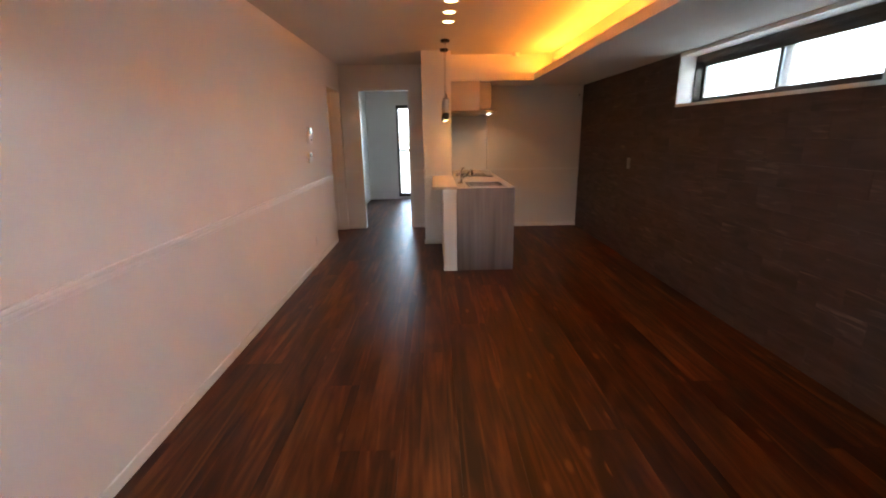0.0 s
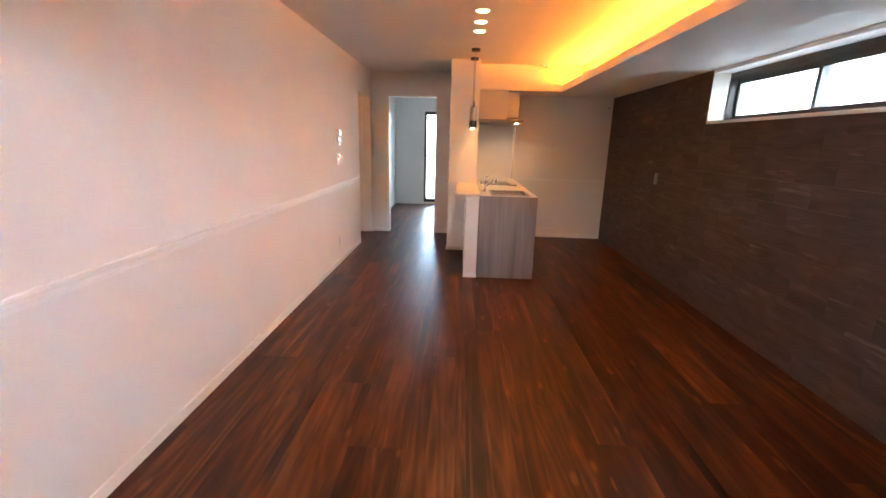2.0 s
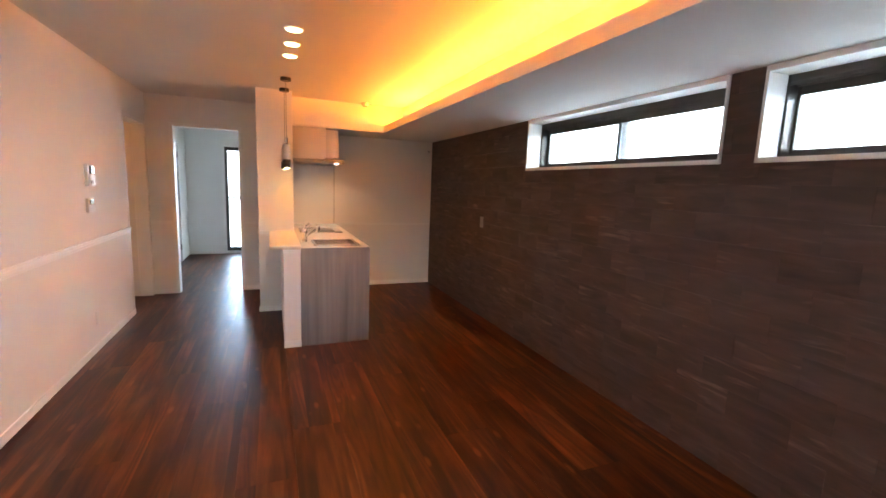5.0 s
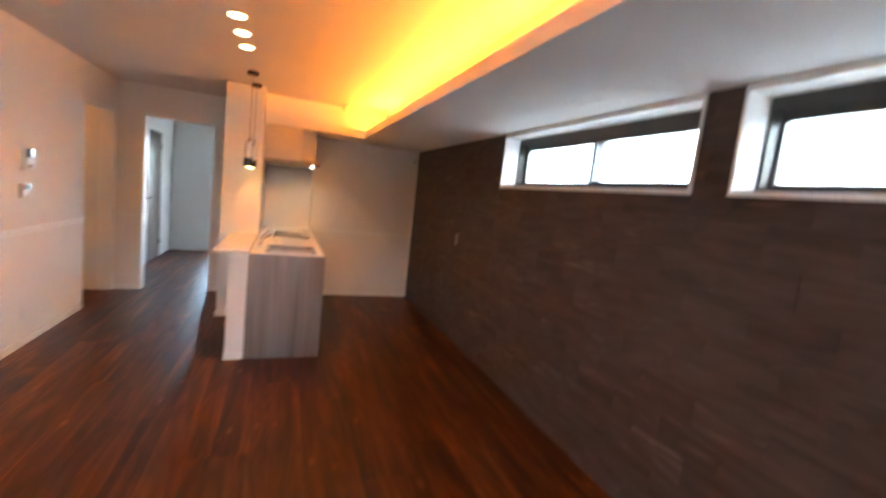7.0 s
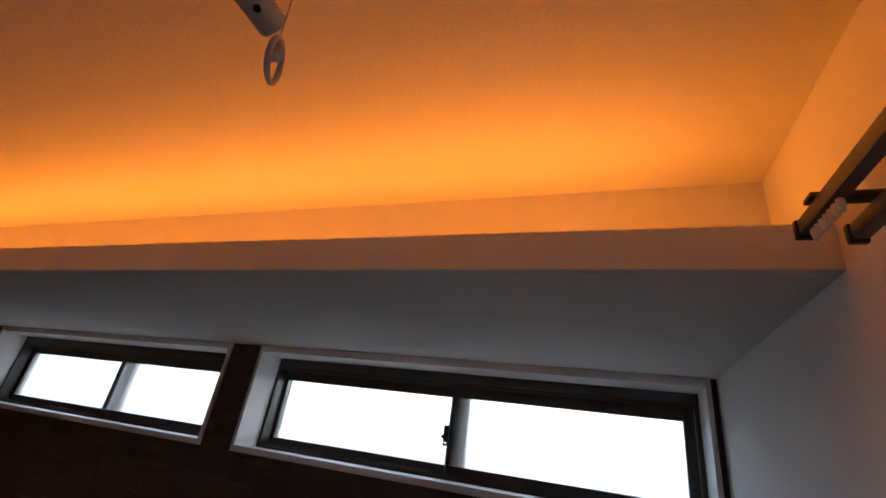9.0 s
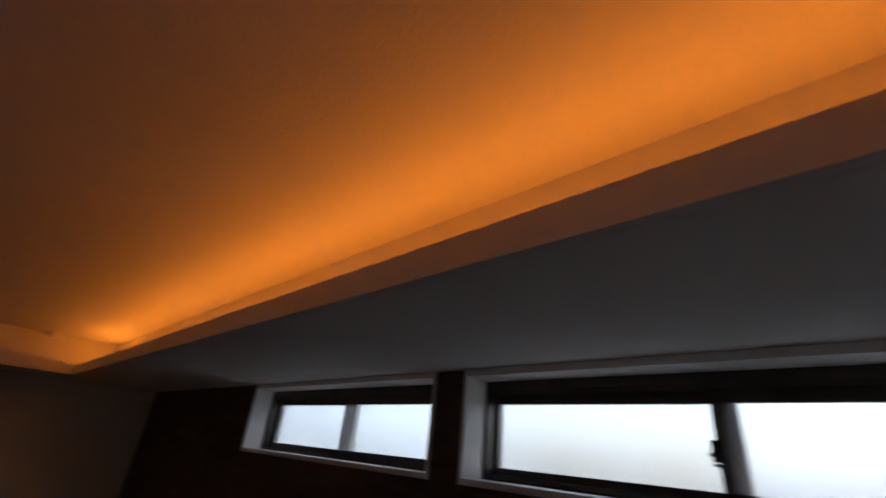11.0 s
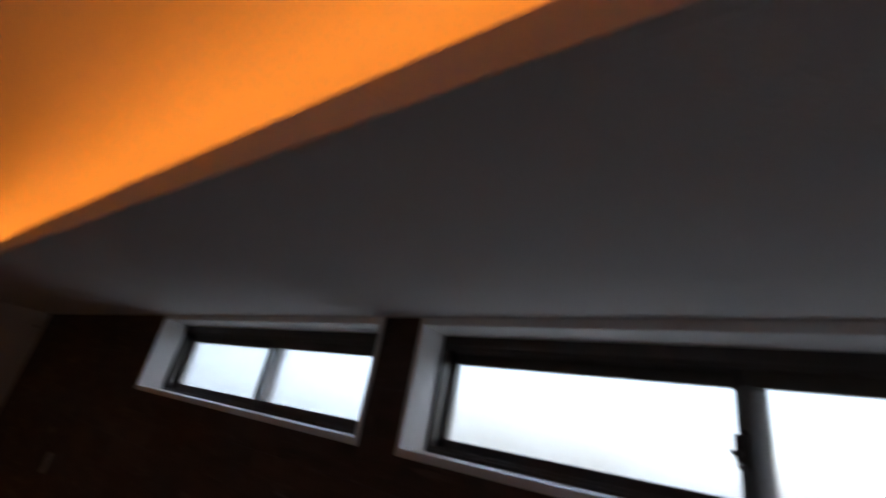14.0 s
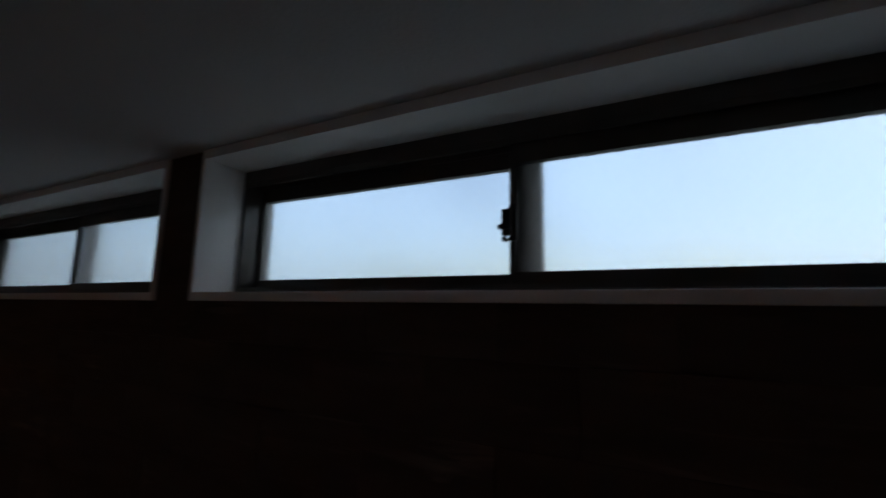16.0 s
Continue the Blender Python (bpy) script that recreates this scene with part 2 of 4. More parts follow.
def stone_tile():
    m = bpy.data.materials.new("brown_slate_tile")
    m.use_nodes = True
    n, l = m.node_tree.nodes, m.node_tree.links
    p = n["Principled BSDF"]
    at, info = n.new("ShaderNodeTexCoord"), n.new("ShaderNodeObjectInfo")
    times = n.new("ShaderNodeMath")
    times.operation = "MULTIPLY"
    times.inputs[1].default_value = 51.0
    l.new(info.outputs["Random"], times.inputs[0])
    shift = n.new("ShaderNodeVectorMath")
    shift.operation = "ADD"
    l.new(at.outputs["Object"], shift.inputs[0])
    l.new(times.outputs[0], shift.inputs[1])

    def noise_at(stretch, scale, detail, distort=0.0):
        turn = n.new("ShaderNodeMapping")
        turn.inputs["Scale"].default_value = stretch
        l.new(shift.outputs[0], turn.inputs["Vector"])
        tex = n.new("ShaderNodeTexNoise")
        tex.inputs["Scale"].default_value, tex.inputs["Detail"].default_value, tex.inputs["Distortion"].default_value = scale, detail, distort
        l.new(turn.outputs[0], tex.inputs["Vector"])
        return tex.outputs["Fac"]

    bands = noise_at((1, 1.2, 6), 2.2, 6, 0.6)
    where = noise_at((1, 1.0, 2.2), 2.0, 2)
    veins = noise_at((1, 1.5, 13), 2.6, 5, 0.7)
    rough = noise_at((1, 1, 2.5), 60, 4)
    base = n.new("ShaderNodeValToRGB")
    e = base.color_ramp.elements
    e[0].position, e[0].color = 0.32, (0.063, 0.041, 0.033, 1)
    e[1].position, e[1].color = 0.68, (0.112, 0.073, 0.058, 1)
    l.new(bands, base.inputs[0])
    pale = n.new("ShaderNodeValToRGB")
    pale.color_ramp.elements[0].position, pale.color_ramp.elements[0].color = 0.54, (0, 0, 0, 1)
    pale.color_ramp.elements[1].position, pale.color_ramp.elements[1].color = 0.80, (1, 1, 1, 1)
    l.new(veins, pale.inputs[0])
    mix = n.new("ShaderNodeMix")
    mix.data_type = "RGBA"
    here = n.new("ShaderNodeMapRange")
    here.inputs["From Min"].default_value, here.inputs["From Max"].default_value = 0.45, 0.72
    l.new(where, here.inputs["Value"])
    both = n.new("ShaderNodeMath")
    both.operation = "MULTIPLY"
    l.new(pale.outputs[0], both.inputs[0])
    l.new(here.outputs[0], both.inputs[1])
    l.new(both.outputs[0], mix.inputs["Factor"])
    l.new(base.outputs[0], mix.inputs["A"])
    mix.inputs["B"].default_value = (0.29, 0.195, 0.152, 1)
    tone = n.new("ShaderNodeHueSaturation")
    level = n.new("ShaderNodeMapRange")
    level.inputs["To Min"].default_value, level.inputs["To Max"].default_value = 0.92, 1.09
    l.new(info.outputs["Random"], level.inputs["Value"])
    l.new(level.outputs[0], tone.inputs["Value"])
    l.new(mix.outputs["Result"], tone.inputs["Color"])
    l.new(tone.outputs[0], p.inputs["Base Color"])
    rise = n.new("ShaderNodeBump")
    rise.inputs["Strength"].default_value, rise.inputs["Distance"].default_value = 0.25, 0.003
    l.new(rough, rise.inputs["Height"])
    l.new(rise.outputs[0], p.inputs["Normal"])
    p.inputs["Roughness"].default_value = 0.62
    p.inputs["Specular IOR Level"].default_value = 0.35
    return m


PAPER = material("white_wallpaper", (0.80, 0.78, 0.75), (0.84, 0.82, 0.79), 0.75, 1.5, (1, 1, 1), 260, 0.35)
CEIL = material("white_ceiling_paper", (0.71, 0.69, 0.67), (0.75, 0.73, 0.71), 0.85, 1.2, (1, 1, 1), 120, 0.85)
PAINT = material("white_trim_paint", (0.84, 0.83, 0.80), (0.88, 0.87, 0.85), 0.4, 4, (1, 1, 1), 90, 0.05)
FLOOR = wood_floor()
TILE = stone_tile()
GROUT = material("dark_grout", (0.058, 0.040, 0.032), (0.078, 0.054, 0.044), 0.9, 12)
GREYWOOD = material("grey_ash_laminate", (0.17, 0.143, 0.13), (0.29, 0.252, 0.232), 0.42, 2.0, (8, 8, 0.4), 90, 0.08, contrast=(0.28, 0.72))
DOORWOOD = material("dark_wood_laminate", (0.075, 0.050, 0.040), (0.14, 0.096, 0.078), 0.36, 2.0, (9, 9, 0.5), 90, 0.08)
WORKTOP = material("white_stone_worktop", (0.72, 0.69, 0.64), (0.80, 0.77, 0.72), 0.25, 25, (1, 1, 1), 200, 0.02)
SHELF = material("pale_maple_laminate", (0.62, 0.52, 0.40), (0.72, 0.62, 0.49), 0.32, 3, (6, 0.6, 6), 100, 0.04)
STEEL = material("brushed_steel", (0.50, 0.49, 0.48), (0.62, 0.61, 0.60), 0.24, 4, (6, 1, 6), 60, 0.01, metal=1.0)
CHROME = material("chrome", (0.75, 0.75, 0.75), (0.82, 0.82, 0.82), 0.08, 6, metal=1.0, bump=0.0, rough_var=0.03)
BLACKALU = material("dark_bronze_aluminium", (0.060, 0.054, 0.049), (0.085, 0.077, 0.070), 0.38, 8, (1, 1, 1), 200, 0.05, metal=0.3)
BLACK = material("black_metal", (0.012, 0.011, 0.011), (0.022, 0.02, 0.02), 0.35, 10, bump=0.03)
GREYMETAL = material("grey_coated_metal", (0.24, 0.23, 0.22), (0.30, 0.29, 0.28), 0.45, 6, bump=0.05)
PALEMETAL = material("pale_grey_coated_metal", (0.50, 0.49, 0.48), (0.58, 0.57, 0.56), 0.42, 6, bump=0.03)
PLASTIC = material("white_plastic", (0.78, 0.78, 0.76), (0.82, 0.82, 0.80), 0.35, 8, bump=0.02)
GREYPLASTIC = material("grey_plastic", (0.27, 0.26, 0.25), (0.34, 0.33, 0.32), 0.5, 8, bump=0.02)
PANELWHITE = material("glossy_white_panel", (0.82, 0.82, 0.82), (0.86, 0.86, 0.86), 0.2, 2, bump=0.01)
SCREEN = material("dark_glossy_screen", (0.05, 0.05, 0.055), (0.07, 0.07, 0.075), 0.10, 4, bump=0.0, rough_var=0.02)
HOBGLASS = material("black_hob_glass", (0.010, 0.010, 0.011), (0.016, 0.016, 0.017), 0.07, 5, bump=0.0, rough_var=0.02)
HOODPAINT = material("warm_grey_hood_paint", (0.52, 0.50, 0.48), (0.58, 0.56, 0.54), 0.35, 3, bump=0.02)
SKIRT = material("satin_grey_metal", (0.24, 0.23, 0.22), (0.30, 0.29, 0.28), 0.4, 6, bump=0.03, metal=0.6)
CONCRETE = material("balcony_concrete", (0.30, 0.29, 0.28), (0.42, 0.41, 0.39), 0.85, 3, bump=0.4)
EARTH = material("ground_far", (0.07, 0.08, 0.05), (0.16, 0.155, 0.14), 0.95, 0.03, bump=0.2)
FROST = frosted(glass("frosted_wired_glass", 0.12, (0.66, 0.70, 0.735), 0.30, 230), 0.10, (0.70, 0.70, 0.68))
CLEAR = glass("clear_glass", 0.02)
# pale stuff of the pendants' added tube, in place of bright streaks on glass
ACRYLIC = glass("highlight_acrylic", 0.35, (0.95, 0.95, 0.93), 0.1, 80)
ACRYLIC.node_tree.nodes["Principled BSDF"].inputs["Transmission Weight"].default_value = 0.9
LIT = glowing("downlight_diffuser", (1.0, 0.80, 0.38), 0.42)
LIT_PENDANT = glowing("pendant_diffuser", (1.0, 0.72, 0.30), 0.4)
LIT_HOOD = glowing("hood_lamp", (1.0, 0.97, 0.9), 0.4)

# ---- helpers for meshes ----


def box(bm, x0, y0, z0, x1, y1, z1, bevel=0.0):
    m = Matrix.Translation(((x0 + x1) / 2, (y0 + y1) / 2, (z0 + z1) / 2)) @ Matrix.Diagonal((abs(x1 - x0), abs(y1 - y0), abs(z1 - z0), 1))
    made = bmesh.ops.create_cube(bm, size=1.0, matrix=m)["verts"]
    if bevel:
        edges = list({e for v in made for e in v.link_edges})
        bmesh.ops.bevel(bm, geom=edges, offset=bevel, segments=2, profile=0.6, affect="EDGES", clamp_overlap=True)
    return bm


def one_box(x0, y0, z0, x1, y1, z1, bevel=0.0):
    return box(bmesh.new(), x0, y0, z0, x1, y1, z1, bevel)


def rod(bm, a, b, r0, r1=None, segments=20, caps=True):
    a, b = Vector(a), Vector(b)
    turn = (b - a).to_track_quat("Z", "Y").to_matrix().to_4x4()
    bmesh.ops.create_cone(bm, cap_ends=caps, segments=segments, radius1=r0, radius2=r0 if r1 is None else r1, depth=(b - a).length, matrix=Matrix.Translation((a + b) / 2) @ turn)
    return bm


def lathe(profile, place, segments=32):
    """A solid of revolution about the z axis through place, from (radius, height) pairs."""
    bm = bmesh.new()
    rings = []
    for r, h in profile:
        rings.append([bm.verts.new((place[0] + r * math.cos(a), place[1] + r * math.sin(a), place[2] + h)) for a in (2 * math.pi * k / segments for k in range(segments))])
    for low, high in zip(rings, rings[1:]):
        for k in range(segments):
            bm.faces.new((low[k], low[(k + 1) % segments], high[(k + 1) % segments], high[k]))
    bm.faces.new(rings[0][::-1])
    bm.faces.new(rings[-1])
    return bm


def tube(points, radius, segments=12):
    """A round bar along a line of points."""
    bm = bmesh.new()
    pts = [Vector(p) for p in points]
    rings = []
    for k, p in enumerate(pts):
        way = (pts[min(k + 1, len(pts) - 1)] - pts[max(k - 1, 0)]).normalized()
        side = way.cross(Vector((0.123, 0.987, 0.1))).normalized()
        up = side.cross(way)
        rings.append([bm.verts.new(p + radius * (math.cos(a) * side + math.sin(a) * up)) for a in (2 * math.pi * j / segments for j in range(segments))])
    for low, high in zip(rings, rings[1:]):
        for j in range(segments):
            bm.faces.new((low[j], low[(j + 1) % segments], high[(j + 1) % segments], high[j]))
    bm.faces.new(rings[0][::-1])
    bm.faces.new(rings[-1])
    return bm


def link(name, bm, mat, smooth=False):
    bmesh.ops.recalc_face_normals(bm, faces=bm.faces)
    data = bpy.data.meshes.new(name)
    bm.to_mesh(data)
    bm.free()
    data.materials.append(mat)
    if smooth:
        data.polygons.foreach_set("use_smooth", [True] * len(data.polygons))
        data.set_sharp_from_angle(angle=radians(35))
    return new(name, data)


def part(name, bm, mat, parent, label="", smooth=True):
    ob = link(name, bm, mat, smooth)
    ob.parent = parent
    ob.matrix_parent_inverse = parent.matrix_world.inverted()
    return tagged(ob, label)


def thing(name, place, label, category, group="", kind=""):
    ob = new(name)
    ob.empty_display_size = 0.1
    ob.matrix_world = Matrix.Translation(place)
    ob.location = place
    bpy.context.view_layer.update()
    return tagged(ob, label, category, group, kind)


def setting(name, bm, mat, label, category, smooth=False):
    return tagged(link(name, bm, mat, smooth), label, category, kind="structure")


def pierced(axis, low, high, a0, a1, z0, z1, holes):
    """A wall between low and high on its axis, from a0 to a1 along the other, with holes (a, a, z, z) right through it."""
    bm = bmesh.new()
    cuts_a = sorted({a0, a1, *(v for h in holes for v in h[:2])})
    cuts_z = sorted({z0, z1, *(v for h in holes for v in h[2:])})
    for p, q in zip(cuts_a, cuts_a[1:]):
        for r, s in zip(cuts_z, cuts_z[1:]):
            if any(h[0] <= (p + q) / 2 <= h[1] and h[2] <= (r + s) / 2 <= h[3] for h in holes):
                continue
            box(bm, *((low, p, r, high, q, s) if axis == "x" else (p, low, r, q, high, s)))
    return bm


# ---- the plan ----
RIGHT, CEILING, DROP, LIP = 3.55, 2.388, 2.074, 2.154
BACK, DOORWALL, KITCHEN = 0.17, 6.67, 6.62
LIP_X, COVE_X, BULKHEAD = 2.658, 2.890, 5.92
FAR = 9.76
WINDOWS = ((2.186, 4.061, 1.622, 2.0735), (0.188, 2.011, 1.622, 2.0735))

# ---- structure ----
setting("ground", one_box(-400, -400, -6.6, 400, 400, -6.5), EARTH, "dull green and grey land far below the flat", "ground")
setting("balcony_floor", one_box(-1.0, -1.6, -0.16, 4.2, 0.02, -0.02), CONCRETE, "plain grey concrete balcony floor", "floor")
# unseen wall, raised only to cut the daylight at the balcony opening
setting("balcony_light_block", one_box(-1.0, -1.6, -0.02, 4.2, -1.48, 2.23), CONCRETE, "plain grey concrete screen, added unseen to hold back daylight", "wall")
# two more added blockers, out of view, against light from the sides
for name, x in (("balcony_block_left", -1.12), ("balcony_block_right", 4.2)):
    setting(name, one_box(x, -1.6, -0.02, x + 0.12, 0.02, 2.47), CONCRETE, "plain grey concrete block, added unseen to cut side daylight", "wall")
floor = setting("floor", one_box(-1.4, 0.02, -0.14, 3.9, 10.0, -0.012), GROUT, "dark reddish-brown walnut floorboards with a satin sheen", "floor")
wall_left = setting("wall_left", pierced("x", -0.12, 0.0, 0.17, 9.9, 0, 2.45, [(5.83, 6.61, 0, 2.037), (6.67, 9.9, 0, 2.45)]), PAPER, "plain white wallpapered wall", "wall")
wall_south = setting("wall_south", pierced("y", 0.02, BACK, -0.12, 3.9, 0, 2.45, [(0.42, 2.38, 0, 2.0)]), PAPER, "white wallpapered wall with a wide balcony opening", "wall")
wall_north = setting("wall_north", pierced("y", DOORWALL, DOORWALL + 0.12, -1.3, 1.24, 0, 2.45, [(0.262, 0.995, 0, 2.052)]), PAPER, "white wallpapered wall with a doorway", "wall")
setting("wall_kitchen", one_box(1.24, KITCHEN, 0, 3.9, KITCHEN + 0.17, 2.45), PAPER, "white wallpapered wall behind the kitchen", "wall")
setting("wall_column", one_box(1.22, 5.60, 0, 1.578, KITCHEN, CEILING, 0.004), PAPER, "white wallpapered column beside the hob", "wall")
wall_right = setting("wall_right", pierced("x", RIGHT + 0.012, 3.80, BACK, KITCHEN, 0, 2.45, [(a + 0.002, b - 0.002, c + 0.002, d - 0.002) for a, b, c, d in WINDOWS]), GROUT, "dark brown slate-look tiled accent wall with high windows", "wall")
up = one_box(-0.12, 0.02, CEILING, COVE_X, BULKHEAD + 0.02, CEILING + 0.08)
box(up, -1.3, BULKHEAD + 0.02, CEILING, 1.578, DOORWALL, CEILING + 0.08)
setting("ceiling", up, CEIL, "white papered ceiling washed by warm cove light", "ceiling")
low = one_box(LIP_X + 0.025, BACK, DROP, RIGHT + 0.012, BULKHEAD, DROP + 0.02)
box(low, 1.578, BULKHEAD, DROP, RIGHT + 0.012, KITCHEN, DROP + 0.02)
setting("ceiling_lowered", low, CEIL, "lowered white ceiling with a lit cove edge", "ceiling")
setting("cove_lip", one_box(LIP_X, BACK, DROP, LIP_X + 0.025, BULKHEAD, LIP, 0.002), CEIL, "white upstand along the edge of the cove", "trim")
setting("wall_cove_back", one_box(COVE_X, BACK, DROP + 0.02, COVE_X + 0.05, BULKHEAD, CEILING), CEIL, "white back of the cove", "wall")
setting("wall_bulkhead", one_box(1.578, BULKHEAD, DROP + 0.02, RIGHT, BULKHEAD + 0.02, CEILING), PAPER, "white bulkhead over the kitchen lit from the cove", "wall")
# runs out past the walls: unseen overhang that keeps sky and sun off the openings
setting("roof", one_box(-1.5, -1.5, 2.47, 4.2, 10.2, 2.6), CONCRETE, "plain slab that closes the flat above, with an added shading overhang", "ceiling")

# the far room and the hall
setting("wall_far_room_left", pierced("x", -0.22, -0.09, DOORWALL + 0.12, FAR, 0, 2.45, [(8.215, 9.035, 0, 2.04)]), PAPER, "white wall of the far room", "wall")
setting("wall_far_room_end", pierced("y", FAR, FAR + 0.14, -0.3, 2.9, 0, 2.45, [(0.51, 1.85, 0.02, 2.06)]), PAPER, "white end wall of the far room with a tall window", "wall")
setting("wall_far_room_right", one_box(2.7, KITCHEN + 0.17, 0, 2.82, FAR, 2.45), PAPER, "white wall of the far room", "wall")
setting("wall_far_room_near", one_box(1.24, DOORWALL + 0.121, 0, 2.7, DOORWALL + 0.2, 2.45), PAPER, "white wall of the far room", "wall")
setting("ceiling_far_room", one_box(-0.3, DOORWALL + 0.12, 2.40, 2.85, FAR + 0.1, 2.46), CEIL, "white papered ceiling of the far room", "ceiling")
setting("wall_hall_end", one_box(-1.35, 5.7, 0, -1.25, DOORWALL, 2.45), PAPER, "white wall of the hall", "wall")
setting("wall_hall_side", one_box(-1.3, 5.7, 0, -0.12, 5.80, 2.45), PAPER, "white wall of the hall", "wall")
setting("wall_closet", one_box(-0.9, 8.0, 0, -0.8, 9.3, 2.45), PAPER, "plain wall behind the closed door", "wall")

# trim
setting("baseboard", one_box(0.0, BACK, 0.0, 0.012, 5.83, 0.06, 0.003), PAINT, "white painted baseboard", "baseboard")
moulding = one_box(0.0, BACK, 0.866, 0.009, 5.83, 0.916, 0.001)
box(moulding, 0.0, BACK, 0.900, 0.021, 5.8295, 0.920, 0.006)
box(moulding, 0.0, BACK, 0.880, 0.015, 5.8293, 0.899, 0.005)
box(moulding, 0.0, BACK, 0.862, 0.012, 5.8291, 0.873, 0.004)
setting("trim_rail", moulding, PAINT, "white dado rail on the wall", "trim")
rail = one_box(0.0, DOORWALL - 0.008, 0.868, 0.225, DOORWALL, 0.905, 0.002)
box(rail, 1.035, DOORWALL - 0.008, 0.868, 1.22, DOORWALL, 0.905, 0.002)
box(rail, -1.25, DOORWALL - 0.008, 0.868, -0.261, DOORWALL, 0.905, 0.002)
setting("trim_rail_door_wall", rail, PAINT, "white dado rail beside the doorway", "trim")
setting("trim_rail_kitchen", one_box(2.18, KITCHEN - 0.006, 0.868, RIGHT, KITCHEN, 0.90, 0.002), PAINT, "white dado rail behind the kitchen", "trim")
base = one_box(0.0, DOORWALL - 0.01, 0, 0.225, DOORWALL, 0.06, 0.003)
box(base, 1.035, DOORWALL - 0.01, 0, 1.22, DOORWALL, 0.06, 0.003)
setting("baseboard_door_wall", base, PAINT, "white painted baseboard", "baseboard")
setting("baseboard_kitchen", one_box(2.18, KITCHEN - 0.01, 0, RIGHT, KITCHEN, 0.06, 0.003), PAINT, "white painted baseboard", "baseboard")
setting("trim_rail_column", one_box(1.211, 5.591, 0.868, 1.329, 5.60, 0.905, 0.003), PAINT, "white dado rail on the column", "trim")
setting("baseboard_column", one_box(1.21, 5.59, 0, 1.436, 5.60, 0.06, 0.003), PAINT, "white painted baseboard", "baseboard")


def jambs(name, label, axis, face0, face1, a0, a1, top, width, proud):
    """A door lining with casings on both faces."""
    bm = bmesh.new()
    for p, q in ((a0 - width, a0 + 0.014), (a1 - 0.014, a1 + width)):
        box(bm, *((face0 - proud, p, 0, face1 + proud, q, top + width) if axis == "x" else (p, face0 - proud, 0, q, face1 + proud, top + width)), 0.003)
    box(bm, *((face0 - proud, a0 + 0.014, top - 0.014, face1 + proud, a1 - 0.014, top + width) if axis == "x" else (a0 + 0.014, face0 - proud, top - 0.014, a1 - 0.014, face1 + proud, top + width)), 0.003)
    return setting(name, bm, PAINT, label, "door frame")


setting("trim_hall_jamb", one_box(-0.26, 6.600, 0, -0.127, DOORWALL - 0.001, 2.037, 0.003), PAPER, "white post at the side of the hall opening", "trim")
jambs("door_1", "white painted frame of an open doorway", "y", DOORWALL, DOORWALL + 0.12, 0.262, 0.995, 2.052, 0.026, 0.008)
jambs("door_2", "white lining of the opening to the hall", "x", -0.12, 0.0, 5.83, 6.61, 2.037, 0.022, 0.005)

door = thing("door_3", (-0.1, 8.625, 0), "closed dark wood door in a white frame", "door", kind="structure")
part("leaf", one_box(-0.13, 8.25, 0.008, -0.095, 9., 2.005, 0.003), DOORWOOD, door)
fr = one_box(-0.22, 8.215, 0, -0.075, 8.247, 2.04, 0.003)
box(fr, -0.22, 9.003, 0, -0.075, 9.035, 2.04, 0.003)
box(fr, -0.22, 8.247, 2.01, -0.075, 9.003, 2.04, 0.003)
part("frame", fr, PAINT, door, "white door frame")
hd = tube([(-0.095, 8.305, 1.0), (-0.05, 8.305, 1.0), (-0.045, 8.315, 1.0), (-0.045, 8.415, 1.0)], 0.008)
rod(hd, (-0.096, 8.305, 1.0), (-0.088, 8.305, 1.0), 0.024)
part("handle", hd, BLACK, door, "dark lever handle")
for z in (0.25, 1.8):
    part("hinge", rod(bmesh.new(), (-0.088, 9., z - 0.045), (-0.088, 9., z + 0.045), 0.008), STEEL, door)

# ---- high windows ----


def sash(name, window, x0, x1, y0, y1, z0, z1, glass0, glass1, zg0, zg1, screen=False):
    bm = bmesh.new()
    box(bm, x0, y0, z0, x1, glass0, z1, 0.002)
    box(bm, x0, glass1, z0, x1, y1, z1, 0.002)
    box(bm, x0, glass0, z0, x1, glass1, zg0, 0.002)
    box(bm, x0, glass0, zg1, x1, glass1, z1, 0.002)
    s = part(name, bm, BLACKALU, window, "dark bronze aluminium sash")
    if screen:
        # edge of the insect screen that hangs outside
        part("screen_frame", one_box(x1 + 0.001, glass1 - 0.002, zg0, x1 + 0.010, glass1 + 0.007, zg1, 0.001), BLACKALU, s)
    pane = part("pane", one_box((x0 + x1) / 2 - 0.003, glass0 - 0.006, zg0 - 0.006, (x0 + x1) / 2 + 0.003, glass1 + 0.006, zg1 + 0.006), FROST, s, "frosted glass pane with thin diagonal wires", smooth=False)
    pane.visible_shadow = False
    wires = bmesh.new()
    step, high = 0.028, zg1 - zg0
    reach = glass1 - glass0
    k = -int(high / step) - 1
    while k * step < reach:
        for lean in (1, -1):
            a, b = k * step, k * step + high
            lo, hi = max(a, 0.0), min(b, reach)
            if hi - lo > 0.004:
                za, zb = lo - a, hi - a
                if lean < 0:
                    za, zb = high - za, high - zb
                x = (x0 + x1) / 2 - 0.0034
                p, q = Vector((x, glass0 + lo, zg0 + za)), Vector((x, glass0 + hi, zg0 + zb))
                rod(wires, p, q, 0.0002, segments=3, caps=False)
        k += 1
    w = part("wire", wires, GREYMETAL, s, "thin diagonal wires", smooth=False)
    w["kind"] = "stuff"
    return s


